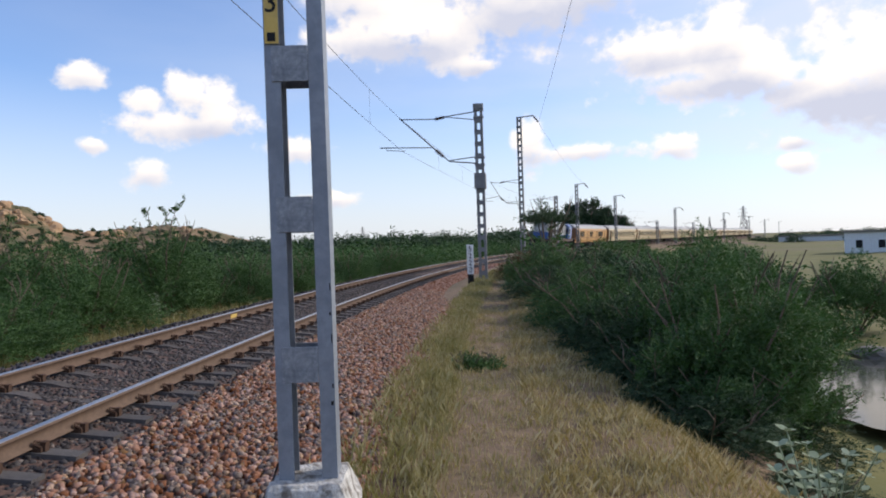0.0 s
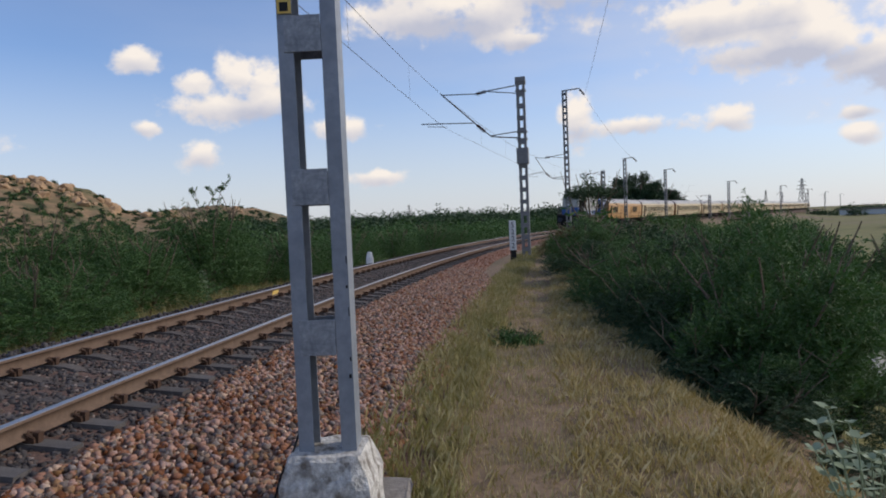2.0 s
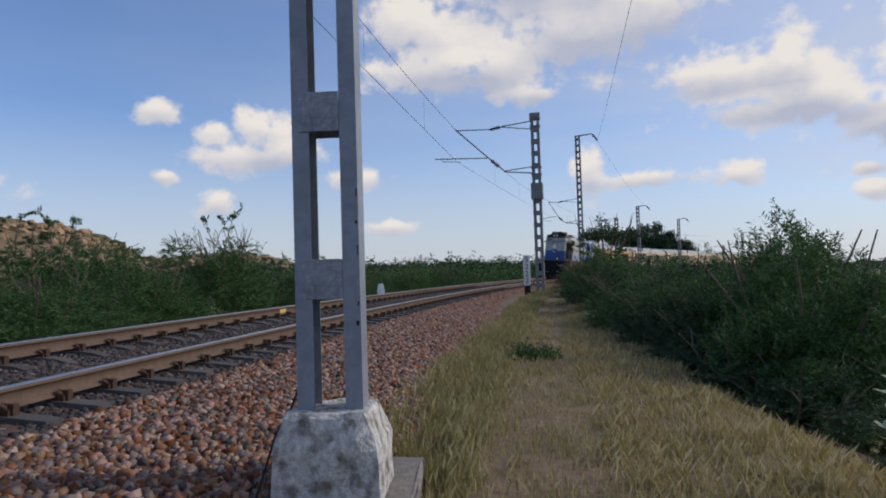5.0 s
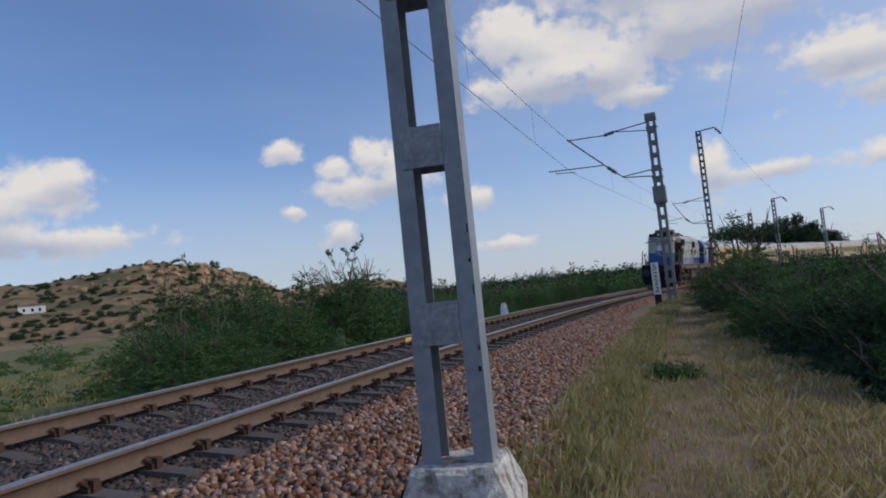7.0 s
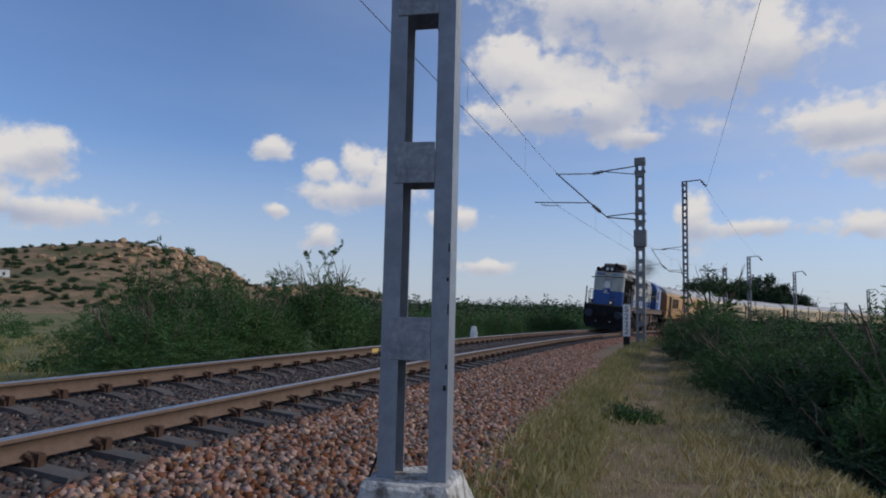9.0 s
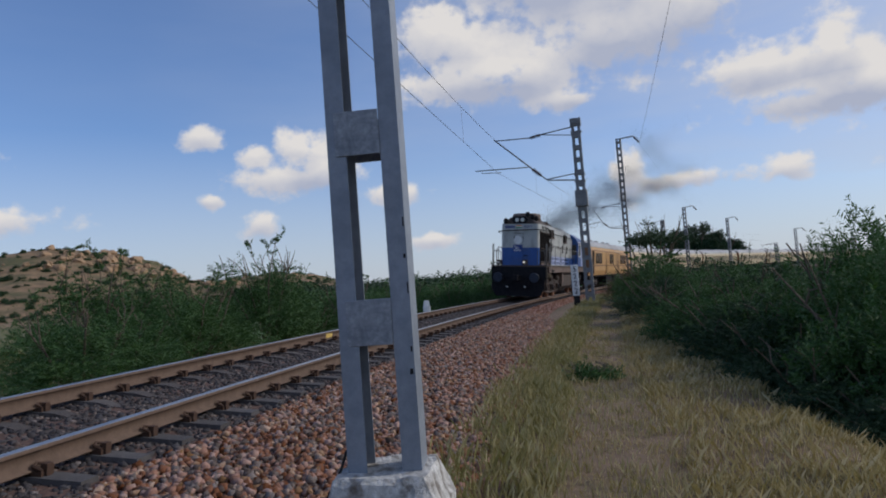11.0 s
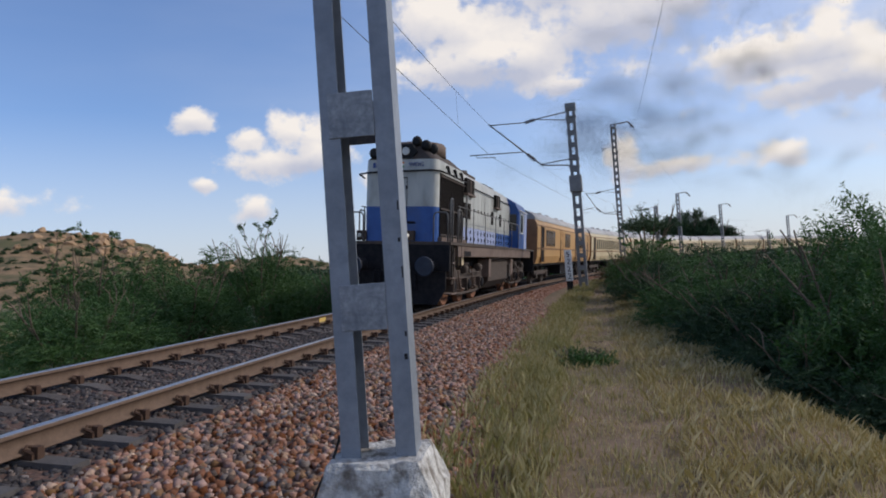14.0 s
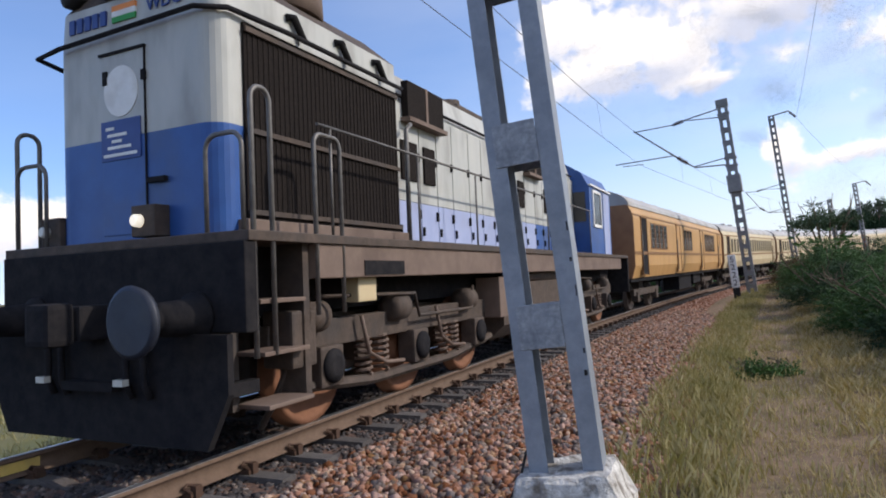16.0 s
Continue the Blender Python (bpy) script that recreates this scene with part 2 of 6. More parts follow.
M = dict(
    soil=material("dry_soil", (0.15, 0.10, 0.062), (0.25, 0.17, 0.105), 5.0, 0.95, bump=0.9, bump_scale=22, c3=(0.14, 0.115, 0.055), scale3=0.5, amount3=0.7),
    field=material("field_grass", (0.10, 0.11, 0.03), (0.185, 0.16, 0.05), 0.25, 0.95, bump=0.5, bump_scale=6, c3=(0.16, 0.13, 0.065), scale3=0.03, amount3=0.7),
    ballast=material("ballast_bed", (0.06, 0.04, 0.032), (0.17, 0.095, 0.07), 22.0, 0.95, bump=1.0, bump_scale=26, c3=(0.09, 0.06, 0.05), scale3=0.8, amount3=0.5),
    stone=material("ballast_stone", (0.28, 0.12, 0.065), (0.22, 0.105, 0.065), 12.0, 0.9, bump=0.3, bump_scale=60, island=0.6),
    stone_tan=material("tan_stone", (0.33, 0.19, 0.10), (0.27, 0.165, 0.10), 12.0, 0.9, bump=0.3, bump_scale=60, island=0.5),
    stone_grey=material("grey_stone", (0.165, 0.125, 0.105), (0.115, 0.085, 0.072), 12.0, 0.9, bump=0.3, bump_scale=60, island=0.5),
    oily=material("oily_stone", (0.036, 0.032, 0.034), (0.062, 0.052, 0.050), 12.0, 0.85, bump=0.3, bump_scale=60, island=0.5),
    sleeper=material("sleeper_concrete", (0.068, 0.063, 0.063), (0.105, 0.095, 0.09), 9.0, 0.9, bump=0.4, bump_scale=40, c3=(0.085, 0.06, 0.045), scale3=2.0, amount3=0.7, per_object=0.15),
    rail=material("rusty_rail", (0.105, 0.068, 0.047), (0.15, 0.098, 0.068), 10.0, 0.85, 0.1, bump=0.2, bump_scale=50),
    railhead=material("worn_rail_top", (0.46, 0.46, 0.47), (0.33, 0.32, 0.32), 5.0, 0.34, 0.9),
    clip=material("rail_clip", (0.06, 0.035, 0.025), (0.10, 0.055, 0.035), 20.0, 0.8, 0.3),
    steel=material("galvanised_steel", (0.225, 0.25, 0.29), (0.30, 0.33, 0.375), 14.0, 0.55, 0.35, bump=0.08, bump_scale=60, c3=(0.16, 0.18, 0.215), scale3=1.6, amount3=0.6),
    plate=material("mottled_zinc_plate", (0.20, 0.22, 0.25), (0.36, 0.38, 0.41), 30.0, 0.6, 0.3, bump=0.2, bump_scale=50, c3=(0.15, 0.165, 0.19), scale3=9.0, amount3=0.6),
    steel_far=material("weathered_mast_steel", (0.17, 0.17, 0.175), (0.25, 0.25, 0.25), 6.0, 0.6, 0.3),
    concrete=material("whitewashed_concrete", (0.34, 0.325, 0.30), (0.70, 0.68, 0.64), 22.0, 0.95, bump=1.0, bump_scale=45, c3=(0.14, 0.115, 0.09), scale3=9.0, amount3=0.9),
    slab=material("grey_concrete", (0.17, 0.15, 0.13), (0.27, 0.24, 0.21), 14.0, 0.95, bump=0.6, bump_scale=30, c3=(0.15, 0.13, 0.10), scale3=2.5, amount3=0.7),
    wire=material("contact_wire", (0.07, 0.07, 0.075), (0.10, 0.10, 0.11), 10.0, 0.5, 0.6),
    insul=material("brown_porcelain", (0.05, 0.035, 0.035), (0.08, 0.05, 0.045), 8.0, 0.25),
    white=material("white_paint", (0.72, 0.72, 0.70), (0.80, 0.80, 0.78), 7.0, 0.6, c3=(0.5, 0.47, 0.42), scale3=4.0, amount3=0.4),
    black=material("black_paint", (0.012, 0.012, 0.013), (0.024, 0.024, 0.025), 9.0, 0.65, spec=0.2),
    yellow=material("yellow_enamel", (0.62, 0.42, 0.10), (0.70, 0.50, 0.15), 9.0, 0.6, c3=(0.45, 0.32, 0.12), scale3=6, amount3=0.5),
    bark=material("thorn_bark", (0.10, 0.075, 0.05), (0.18, 0.14, 0.10), 15.0, 0.95, bump=0.5, bump_scale=40),
    leaf=material("feathery_leaf", (0.034, 0.09, 0.02), (0.066, 0.14, 0.03), 1.3, 0.7, island=0.35, translucent=0.25),
    leaf_dark=material("dark_leaf", (0.02, 0.052, 0.017), (0.038, 0.08, 0.026), 1.3, 0.7, island=0.35, translucent=0.15),
    leaf_brown=material("dry_brown_leaf", (0.14, 0.075, 0.035), (0.10, 0.085, 0.03), 1.5, 0.8, island=0.35, translucent=0.2),
    leaf_pale=material("pale_milkweed_leaf", (0.22, 0.29, 0.18), (0.31, 0.37, 0.25), 5.0, 0.7, island=0.2, translucent=0.25),
    grass_dry=material("dry_grass", (0.47, 0.38, 0.17), (0.37, 0.295, 0.12), 0.9, 0.85, island=0.35, translucent=0.25),
    grass_green=material("green_grass", (0.26, 0.245, 0.085), (0.38, 0.32, 0.14), 0.9, 0.8, island=0.35, translucent=0.3),
    rock=material("granite_boulder", (0.33, 0.21, 0.12), (0.45, 0.30, 0.175), 0.12, 0.95, bump=0.8, bump_scale=0.8, c3=(0.22, 0.16, 0.10), scale3=0.05, amount3=0.6),
    hill=material("scrub_hill", (0.15, 0.105, 0.055), (0.33, 0.21, 0.11), 0.16, 0.95, bump=1.0, bump_scale=0.5, c3=(0.075, 0.085, 0.03), scale3=0.045, amount3=0.8),
)
m_water = bpy.data.materials.new("ditch_water")
m_water.use_nodes = True
wb = m_water.node_tree.nodes["Principled BSDF"]
wb.inputs["Base Color"].default_value, wb.inputs["Roughness"].default_value = (0.05, 0.055, 0.05, 1), 0.08


# ---- mesh helpers ----
def box(bm, x0, x1, y0, y1, z0, z1, bev=0.0):
    vs = [bm.verts.new((x, y, z)) for x in (x0, x1) for y in (y0, y1) for z in (z0, z1)]
    fs = [bm.faces.new([vs[i] for i in f]) for f in ((0, 1, 3, 2), (4, 6, 7, 5), (0, 4, 5, 1), (2, 3, 7, 6), (0, 2, 6, 4), (1, 5, 7, 3))]
    if bev:
        es = list({e for f in fs for e in f.edges})
        bmesh.ops.bevel(bm, geom=es, offset=bev, segments=2, profile=0.6, affect="EDGES")
    return vs


def tube(bm, pts, r, seg=8, r_end=None):
    """A round bar along a polyline, capped."""
    pts = [Vector(p) for p in pts]
    rings = []
    n = len(pts)
    ref = None
    for i, p in enumerate(pts):
        d = (pts[min(i + 1, n - 1)] - pts[max(i - 1, 0)]).normalized()
        if ref is None:
            ref = d.orthogonal().normalized()
        ref = (ref - d * ref.dot(d)).normalized()
        b = d.cross(ref)
        rr = r if r_end is None else r + (r_end - r) * i / (n - 1)
        rings.append([bm.verts.new(p + (ref * math.cos(2 * math.pi * k / seg) + b * math.sin(2 * math.pi * k / seg)) * rr) for k in range(seg)])
    for a, b in zip(rings, rings[1:]):
        for k in range(seg):
            bm.faces.new((a[k], a[(k + 1) % seg], b[(k + 1) % seg], b[k])).smooth = seg > 6
    bm.faces.new(rings[0][::-1])
    bm.faces.new(rings[-1])


def lathe(bm, axis0, axis1, profile, seg=20):
    """Turned shape: profile of (fraction along axis, radius)."""
    a, b = Vector(axis0), Vector(axis1)
    d = (b - a)
    u = d.normalized().orthogonal().normalized()
    v = d.normalized().cross(u)
    rings = [[bm.verts.new(a + d * f + (u * math.cos(2 * math.pi * k / seg) + v * math.sin(2 * math.pi * k / seg)) * max(r, 1e-4)) for k in range(seg)] for f, r in profile]
    for p, q in zip(rings, rings[1:]):
        for k in range(seg):
            bm.faces.new((p[k], p[(k + 1) % seg], q[(k + 1) % seg], q[k])).smooth = True
    bm.faces.new(rings[0][::-1])
    bm.faces.new(rings[-1])


def prism(bm, outline, y0, y1):
    """An (x, z) outline extruded along y."""
    a = [bm.verts.new((x, y0, z)) for x, z in outline]
    b = [bm.verts.new((x, y1, z)) for x, z in outline]
    n = len(outline)
    for i in range(n):
        bm.faces.new((a[i], b[i], b[(i + 1) % n], a[(i + 1) % n]))
    bm.faces.new(a[::-1])
    bm.faces.new(b)


def part(name, bm, mat, parent=None, label=""):
    me = bpy.data.meshes.new(name)
    bmesh.ops.recalc_face_normals(bm, faces=bm.faces[:])
    bm.to_mesh(me)
    bm.free()
    me.materials.append(mat)
    ob = new(name, me)
    ob.parent = parent
    if label:
        tagged(ob, label)
    return ob


def soup(name, verts, faces, mat, parent=None):
    """A mesh from numpy arrays of vertices and equal-sided faces."""
    me = bpy.data.meshes.new(name)
    k = faces.shape[1]
    me.vertices.add(len(verts))
    me.vertices.foreach_set("co", np.ascontiguousarray(verts, dtype=np.float32).ravel())
    me.loops.add(faces.size)
    me.loops.foreach_set("vertex_index", np.ascontiguousarray(faces, dtype=np.int32).ravel())
    me.polygons.add(len(faces))
    me.polygons.foreach_set("loop_start", np.arange(0, faces.size, k, dtype=np.int32))
    me.update(calc_edges=True)
    me.materials.append(mat)
    ob = new(name, me)
    ob.parent = parent
    return ob


def lettering(name, text, size, m, mat, parent, thick=0.003):
    cu = bpy.data.curves.new(name, "FONT")
    cu.body, cu.size, cu.extrude = text, size, thick
    cu.align_x, cu.align_y = "CENTER", "CENTER"
    tmp = bpy.data.objects.new(name, cu)
    scene.collection.objects.link(tmp)
    me = bpy.data.meshes.new_from_object(tmp.evaluated_get(bpy.context.evaluated_depsgraph_get()))
    bpy.data.objects.remove(tmp)
    me.materials.clear()
    me.materials.append(mat)
    ob = new(name, me)
    ob.parent = parent
    ob.matrix_local = m
    return ob


# ---- the line of the track: an arc that bends to the right, tilted inwards ----
RADIUS, TH0, TX, TY = 274.6, radians(12.98), -2.442, 12.0
CANT = 5.3
TZ, FALL = 0.086, 0.0011            # height of the track at s = 0, and its gentle fall onwards
CX, CY = TX + RADIUS * math.cos(TH0), TY - RADIUS * math.sin(TH0)


BEND_END = 125.0                    # the curve runs out into straight track here


def track(s):
    """Centre of the track at rail level, s metres along it, and its heading clockwise from +y."""
    a = min(s, BEND_END)
    th = TH0 + a / RADIUS
    return CX - RADIUS * math.cos(th) + (s - a) * math.sin(th), CY + RADIUS * math.sin(th) + (s - a) * math.cos(th), th


def along(s, u):
    """World x and y of places given as numpy arrays of s and u."""
    a = np.minimum(s, BEND_END)
    th = TH0 + a / RADIUS
    return CX - (RADIUS - u) * np.cos(th) + (s - a) * np.sin(th), CY + (RADIUS - u) * np.sin(th) + (s - a) * np.cos(th)


def on_track(s, u=0.0, w=0.0):
    """A pose on the canted track: x to the right, y onwards, z up."""
    x, y, th = track(s)
    return pose(x, y, rail_z(s), 0, CANT, -math.degrees(th)) @ Matrix.Translation((u, 0, w))


def rail_z(s):
    return TZ - FALL * min(max(s, -30.0), 60.0)


def beside(s, u, z):
    """A world place u metres to the right of the track, level."""
    x, y, th = track(s)
    return Vector((x + u * math.cos(th), y - u * math.sin(th), z))


def lateral(x, y):
    """(s, u) of places given as numpy arrays."""
    dx, dy = x - CX, y - CY
    s, u = RADIUS * (np.arctan2(dy, -dx) - TH0), RADIUS - np.hypot(dx, dy)
    x1, y1, th = track(BEND_END)
    ahead = (x - x1) * math.sin(th) + (y - y1) * math.cos(th)
    beyond = (ahead > 0) & (s > 0)
    return np.where(beyond, BEND_END + ahead, s), np.where(beyond, (x - x1) * math.cos(th) - (y - y1) * math.sin(th), u)


def waves(x, y, seed=0.0):
    return (np.sin(x * 0.9 + seed) * np.cos(y * 0.7 + seed * 2) + 0.5 * np.sin(x * 2.3 + y * 1.7 + seed) + 0.5 * np.cos(y * 2.9 - x * 1.1 + seed)) / 2


U_PROF = [-60, -20, -9, -5.2, -4.2, -2.0, 2.0, 3.3, 4.6, 7.0, 8.3, 10.5, 13.5, 40, 90]
Z_PROF = [-1.9, -1.7, -1.25, -0.95, -0.8, -0.62, -0.62, -0.66, -0.68, -0.72, -1.25, -2.3, -2.85, -2.6, -1.9]


def ground_z(x, y):
    s, u = lateral(x, y)
    z = np.interp(u, U_PROF, Z_PROF)
    z = z + np.interp(s, [4.0, 20.0], [0.0, 0.42]) * np.interp(u, [2.0, 3.0, 7.0, 9.5], [0.0, 1.0, 1.0, 0.0])
    rough = np.clip(np.abs(u - 0.0) / 6.0 - 0.2, 0.0, 1.0)
    return z + waves(x, y) * 0.035 * rough + waves(x * 0.13, y * 0.13, 2.0) * 0.25 * np.clip((np.abs(u) - 12) / 20, 0, 1)


def make_ground():
    def axis(fine0, fine1, step, far):
        a = list(np.arange(fine0, fine1, step))
        v, d = fine1, step
        while v < far:
            a.append(v)
            d *= 1.22
            v += d
        a.append(far)
        v, d = fine0 - step, step
        while v > -far:
            a.insert(0, v)
            d *= 1.22
            v -= d
        a.insert(0, -far)
        return np.array(a)
    xs, ys = axis(-14, 22, 0.4, 4500), axis(-6, 48, 0.4, 4500)
    X, Y = np.meshgrid(xs, ys, indexing="ij")
    Z = ground_z(X, Y)
    n, m = X.shape
    idx = np.arange(n * m).reshape(n, m)
    f = np.stack([idx[:-1, :-1], idx[1:, :-1], idx[1:, 1:], idx[:-1, 1:]], -1).reshape(-1, 4)
    g = soup("ground", np.stack([X, Y, Z], -1).reshape(-1, 3), f, M["soil"])
    g.data.materials.append(M["field"])
    c = np.stack([X, Y], -1)[:-1, :-1].reshape(-1, 2)
    _, u = lateral(c[:, 0], c[:, 1])
    g.data.polygons.foreach_set("material_index", ((u < -6.5) | (u > 9.5)).astype(np.int32))
    g.data.polygons.foreach_set("use_smooth", np.ones(len(f), dtype=bool))
    tagged(g, "dry brown trodden earth falling to a grassy ditch and fields", "ground", kind="structure")


make_ground()

bm = bmesh.new()
ring = []
for k in range(40):
    a = 2 * math.pi * k / 40
    rr = 1 + 0.14 * math.sin(3 * a + 1) + 0.1 * math.sin(5 * a)
    ring.append(bm.verts.new((14.8 + 5.2 * rr * math.cos(a), 15.0 + 3.9 * rr * math.sin(a), -2.45)))
bm.faces.new(ring)
tagged(part("water", bm, m_water), "still shallow pool of water in the ditch", "water", kind="structure")



def pool_rock(x, y, k, seed):
    bm = bmesh.new()
    bmesh.ops.create_icosphere(bm, subdivisions=2, radius=1.0)
    for v in bm.verts:
        v.co *= 1 + 0.4 * noise.noise(v.co * 1.2 + Vector((seed * 5.3, 1, 0)))
    o = tagged(part("rock", bm, M["slab"]), "dark weathered rock at the edge of the pool", "rock", "rocks by the pool")
    o.matrix_world = pose(x, y, -2.4, 0, 0, 40 * seed) @ Matrix.Diagonal((k * 1.4, k, k * 0.55, 1))


for k_, (x_, y_, r_) in enumerate(((12.6, 17.4, 0.45), (14.6, 18.6, 0.6), (16.8, 18.7, 0.5), (11.2, 16.2, 0.35), (18.6, 18.0, 0.7))):
    pool_rock(x_, y_, r_, k_ + 1)

# ---- ballast ----
def ballast_z(u, s):
    """Height of the ballast surface, level coordinates, across the track."""
    tilt = -np.clip(u, -1.9, 1.9) * math.tan(radians(CANT))
    crown = np.interp(u, [-4.3, -2.1, -1.6, 1.6, 2.2, 4.35], [-0.92, -0.30, -0.245, -0.245, -0.28, -0.78])
    return TZ - FALL * np.clip(s, -30.0, 60.0) + crown + tilt * np.interp(np.abs(u), [1.9, 3.4], [1.0, 0.0])


def make_ballast():
    ss = np.concatenate([np.arange(-26, 45, 0.5), np.arange(45, 460, 4.0)])
    uu = np.array([-4.3, -3.6, -2.9, -2.1, -1.6, -0.9, 0, 0.9, 1.6, 1.9, 2.2, 2.6, 3.0, 3.4, 3.9, 4.35])
    V = []
    for s in ss:
        x, y, th = track(s)
        V.append(np.stack([x + uu * math.cos(th), y - uu * math.sin(th), ballast_z(uu, s)], -1))
    V = np.array(V)
    n, m = V.shape[:2]
    idx = np.arange(n * m).reshape(n, m)
    f = np.stack([idx[:-1, :-1], idx[:-1, 1:], idx[1:, 1:], idx[1:, :-1]], -1).reshape(-1, 4)
    b = soup("ballast_bed", V.reshape(-1, 3), f, M["ballast"])
    b.data.polygons.foreach_set("use_smooth", np.ones(len(f), dtype=bool))
    tagged(b, "sloping bed of reddish crushed stone under the track", "ballast", kind="structure")


make_ballast()
rng = np.random.default_rng(7)
CUBE_V = np.array([(x, y, z) for x in (-1, 1) for y in (-1, 1) for z in (-1, 1)], dtype=float)
CUBE_F = np.array([(0, 1, 3, 2), (4, 6, 7, 5), (0, 4, 5, 1), (2, 3, 7, 6), (0, 2, 6, 4), (1, 5, 7, 3)])


def stones(name, n, s0, s1, u0, u1, size0, size1, mat, label, lift=0.4):
    s, u = rng.uniform(s0, s1, n), rng.uniform(u0, u1, n)
    x, y = along(s, u)
    z = ballast_z(u, s)
    r = rng.uniform(size0, size1, n) * 0.5
    V = np.repeat(CUBE_V[None], n, 0) * rng.uniform(0.45, 1.0, (n, 8, 3)) * rng.uniform(0.6, 1.15, (n, 1, 3))
    q = rng.normal(size=(n, 4))
    q /= np.linalg.norm(q, axis=1, keepdims=True)
    w, a, b, c = q.T
    R = np.stack([1 - 2 * (b * b + c * c), 2 * (a * b - c * w), 2 * (a * c + b * w), 2 * (a * b + c * w), 1 - 2 * (a * a + c * c), 2 * (b * c - a * w), 2 * (a * c - b * w), 2 * (b * c + a * w), 1 - 2 * (a * a + b * b)], -1).reshape(n, 3, 3)
    V = np.einsum("nij,nkj->nki", R, V) * r[:, None, None]
    V += np.stack([x, y, z + r * lift], -1)[:, None]
    F = (CUBE_F[None] + 8 * np.arange(n)[:, None, None]).reshape(-1, 4)
    return tagged(soup(name, V.reshape(-1, 3), F, mat), label, "gravel", kind="stuff")


stones("ballast_stones", 17000, -8, 16, 1.45, 4.02, 0.045, 0.09, M["stone"], "loose reddish brown crushed ballast stones")
stones("tan_stones", 7000, -8, 16, 1.45, 4.02, 0.04, 0.085, M["stone_tan"], "loose tan crushed ballast stones")
stones("grey_stones", 9000, -8, 16, 1.45, 4.02, 0.045, 0.09, M["stone_grey"], "loose grey brown crushed ballast stones")
stones("ballast_stones", 18000, 16, 48, 1.45, 4.2, 0.06, 0.11, M["stone"], "loose reddish brown crushed ballast stones")
stones("crib_stones", 26000, -9, 26, -1.5, 1.5, 0.045, 0.085, M["oily"], "dark oily stones between the sleepers", -0.25)
stones("brown_crib_stones", 4000, -9, 20, -1.3, 1.3, 0.04, 0.07, M["stone_grey"], "brown grey stones lying between the sleepers", -0.1)
stones("outer_stones", 7000, -9, 40, -4.1, -1.5, 0.05, 0.09, M["oily"], "grey brown stones on the outer shoulder")

# ---- rails and sleepers ----
RAIL = [(-0.068, -0.172), (0.068, -0.172), (0.068, -0.160), (0.012, -0.145), (0.010, -0.045), (0.036, -0.034), (0.036, -0.004), (0.026, 0.0),
        (-0.026, 0.0), (-0.036, -0.004), (-0.036, -0.034), (-0.010, -0.045), (-0.012, -0.145), (-0.068, -0.160)]


def make_rail(u, label):
    ss = np.concatenate([np.arange(-30, 40, 1.5), np.arange(40, 465, 5.0)])
    V = []
    for s in ss:
        m = on_track(s)
        V.append([m @ Vector((u + a, 0, b)) for a, b in RAIL])
    n, k = len(ss), len(RAIL)
    V = np.array(V).reshape(-1, 3)

    def strip(sides):
        F = [(i * k + j, i * k + (j + 1) % k, (i + 1) * k + (j + 1) % k, (i + 1) * k + j) for i in range(n - 1) for j in sides]
        used, f = np.unique(np.array(F), return_inverse=True)
        return V[used], f.reshape(-1, 4)
    ob = soup("rail", *strip((13, 0, 1, 2, 3, 4, 9, 10, 11, 12)), M["rail"])
    head = soup("rail_head", *strip((5, 6, 7, 8)), M["rail"], ob)
    tagged(head, "bright worn running surface")
    head.data.materials.append(M["railhead"])
    head.data.polygons.foreach_set("material_index", np.array([0, 1, 1, 1] * (n - 1), dtype=np.int32))
    tagged(ob, label, "rail", "pair of rails")
    return ob


make_rail(0.8715, "rusty steel rail with a bright worn head")
outer_rail = make_rail(-0.8715, "rusty outer rail with a bright worn head")
for s_ in (-6.5, 4.0):
    bm = bmesh.new()
    vs_ = box(bm, -0.857, -0.853, -0.17, 0.17, -0.138, -0.05)
    bmesh.ops.transform(bm, matrix=on_track(s_), verts=vs_)
    part("paint_mark", bm, M["yellow"], outer_rail, "faded yellow paint mark on the web")


def sleeper_mesh():
    bm = bmesh.new()
    prof = [(-1.37, -0.20), (-0.55, -0.20), (-0.35, -0.235), (0.35, -0.235), (0.55, -0.20), (1.37, -0.20)]
    rows = []
    for x, z in prof:
        rows.append([bm.verts.new((x, y, zz)) for y, zz in ((-0.13, z - 0.2), (-0.085, z), (0.085, z), (0.13, z - 0.2))])
    for a, b in zip(rows, rows[1:]):
        for i in range(4):
            bm.faces.new((a[i], a[(i + 1) % 4], b[(i + 1) % 4], b[i]))
    bm.faces.new(rows[0])
    bm.faces.new(rows[-1][::-1])
    bmesh.ops.recalc_face_normals(bm, faces=bm.faces[:])
    me = bpy.data.meshes.new("sleeper")
    bm.to_mesh(me)
    bm.free()
    me.materials.append(M["sleeper"])
    return me


def clip_mesh():
    bm = bmesh.new()
    box(bm, -0.055, 0.055, -0.06, 0.06, -0.205, -0.165)
    tube(bm, [(0.05, -0.045, -0.16), (-0.02, -0.05, -0.135), (-0.045, 0.0, -0.12), (-0.01, 0.05, -0.135), (0.06, 0.045, -0.15)], 0.014, 6)
    box(bm, 0.02, 0.075, -0.03, 0.03, -0.2, -0.11)
    me = bpy.data.meshes.new("rail_clip")
    bm.to_mesh(me)
    bm.free()
    me.materials.append(M["clip"])
    return me


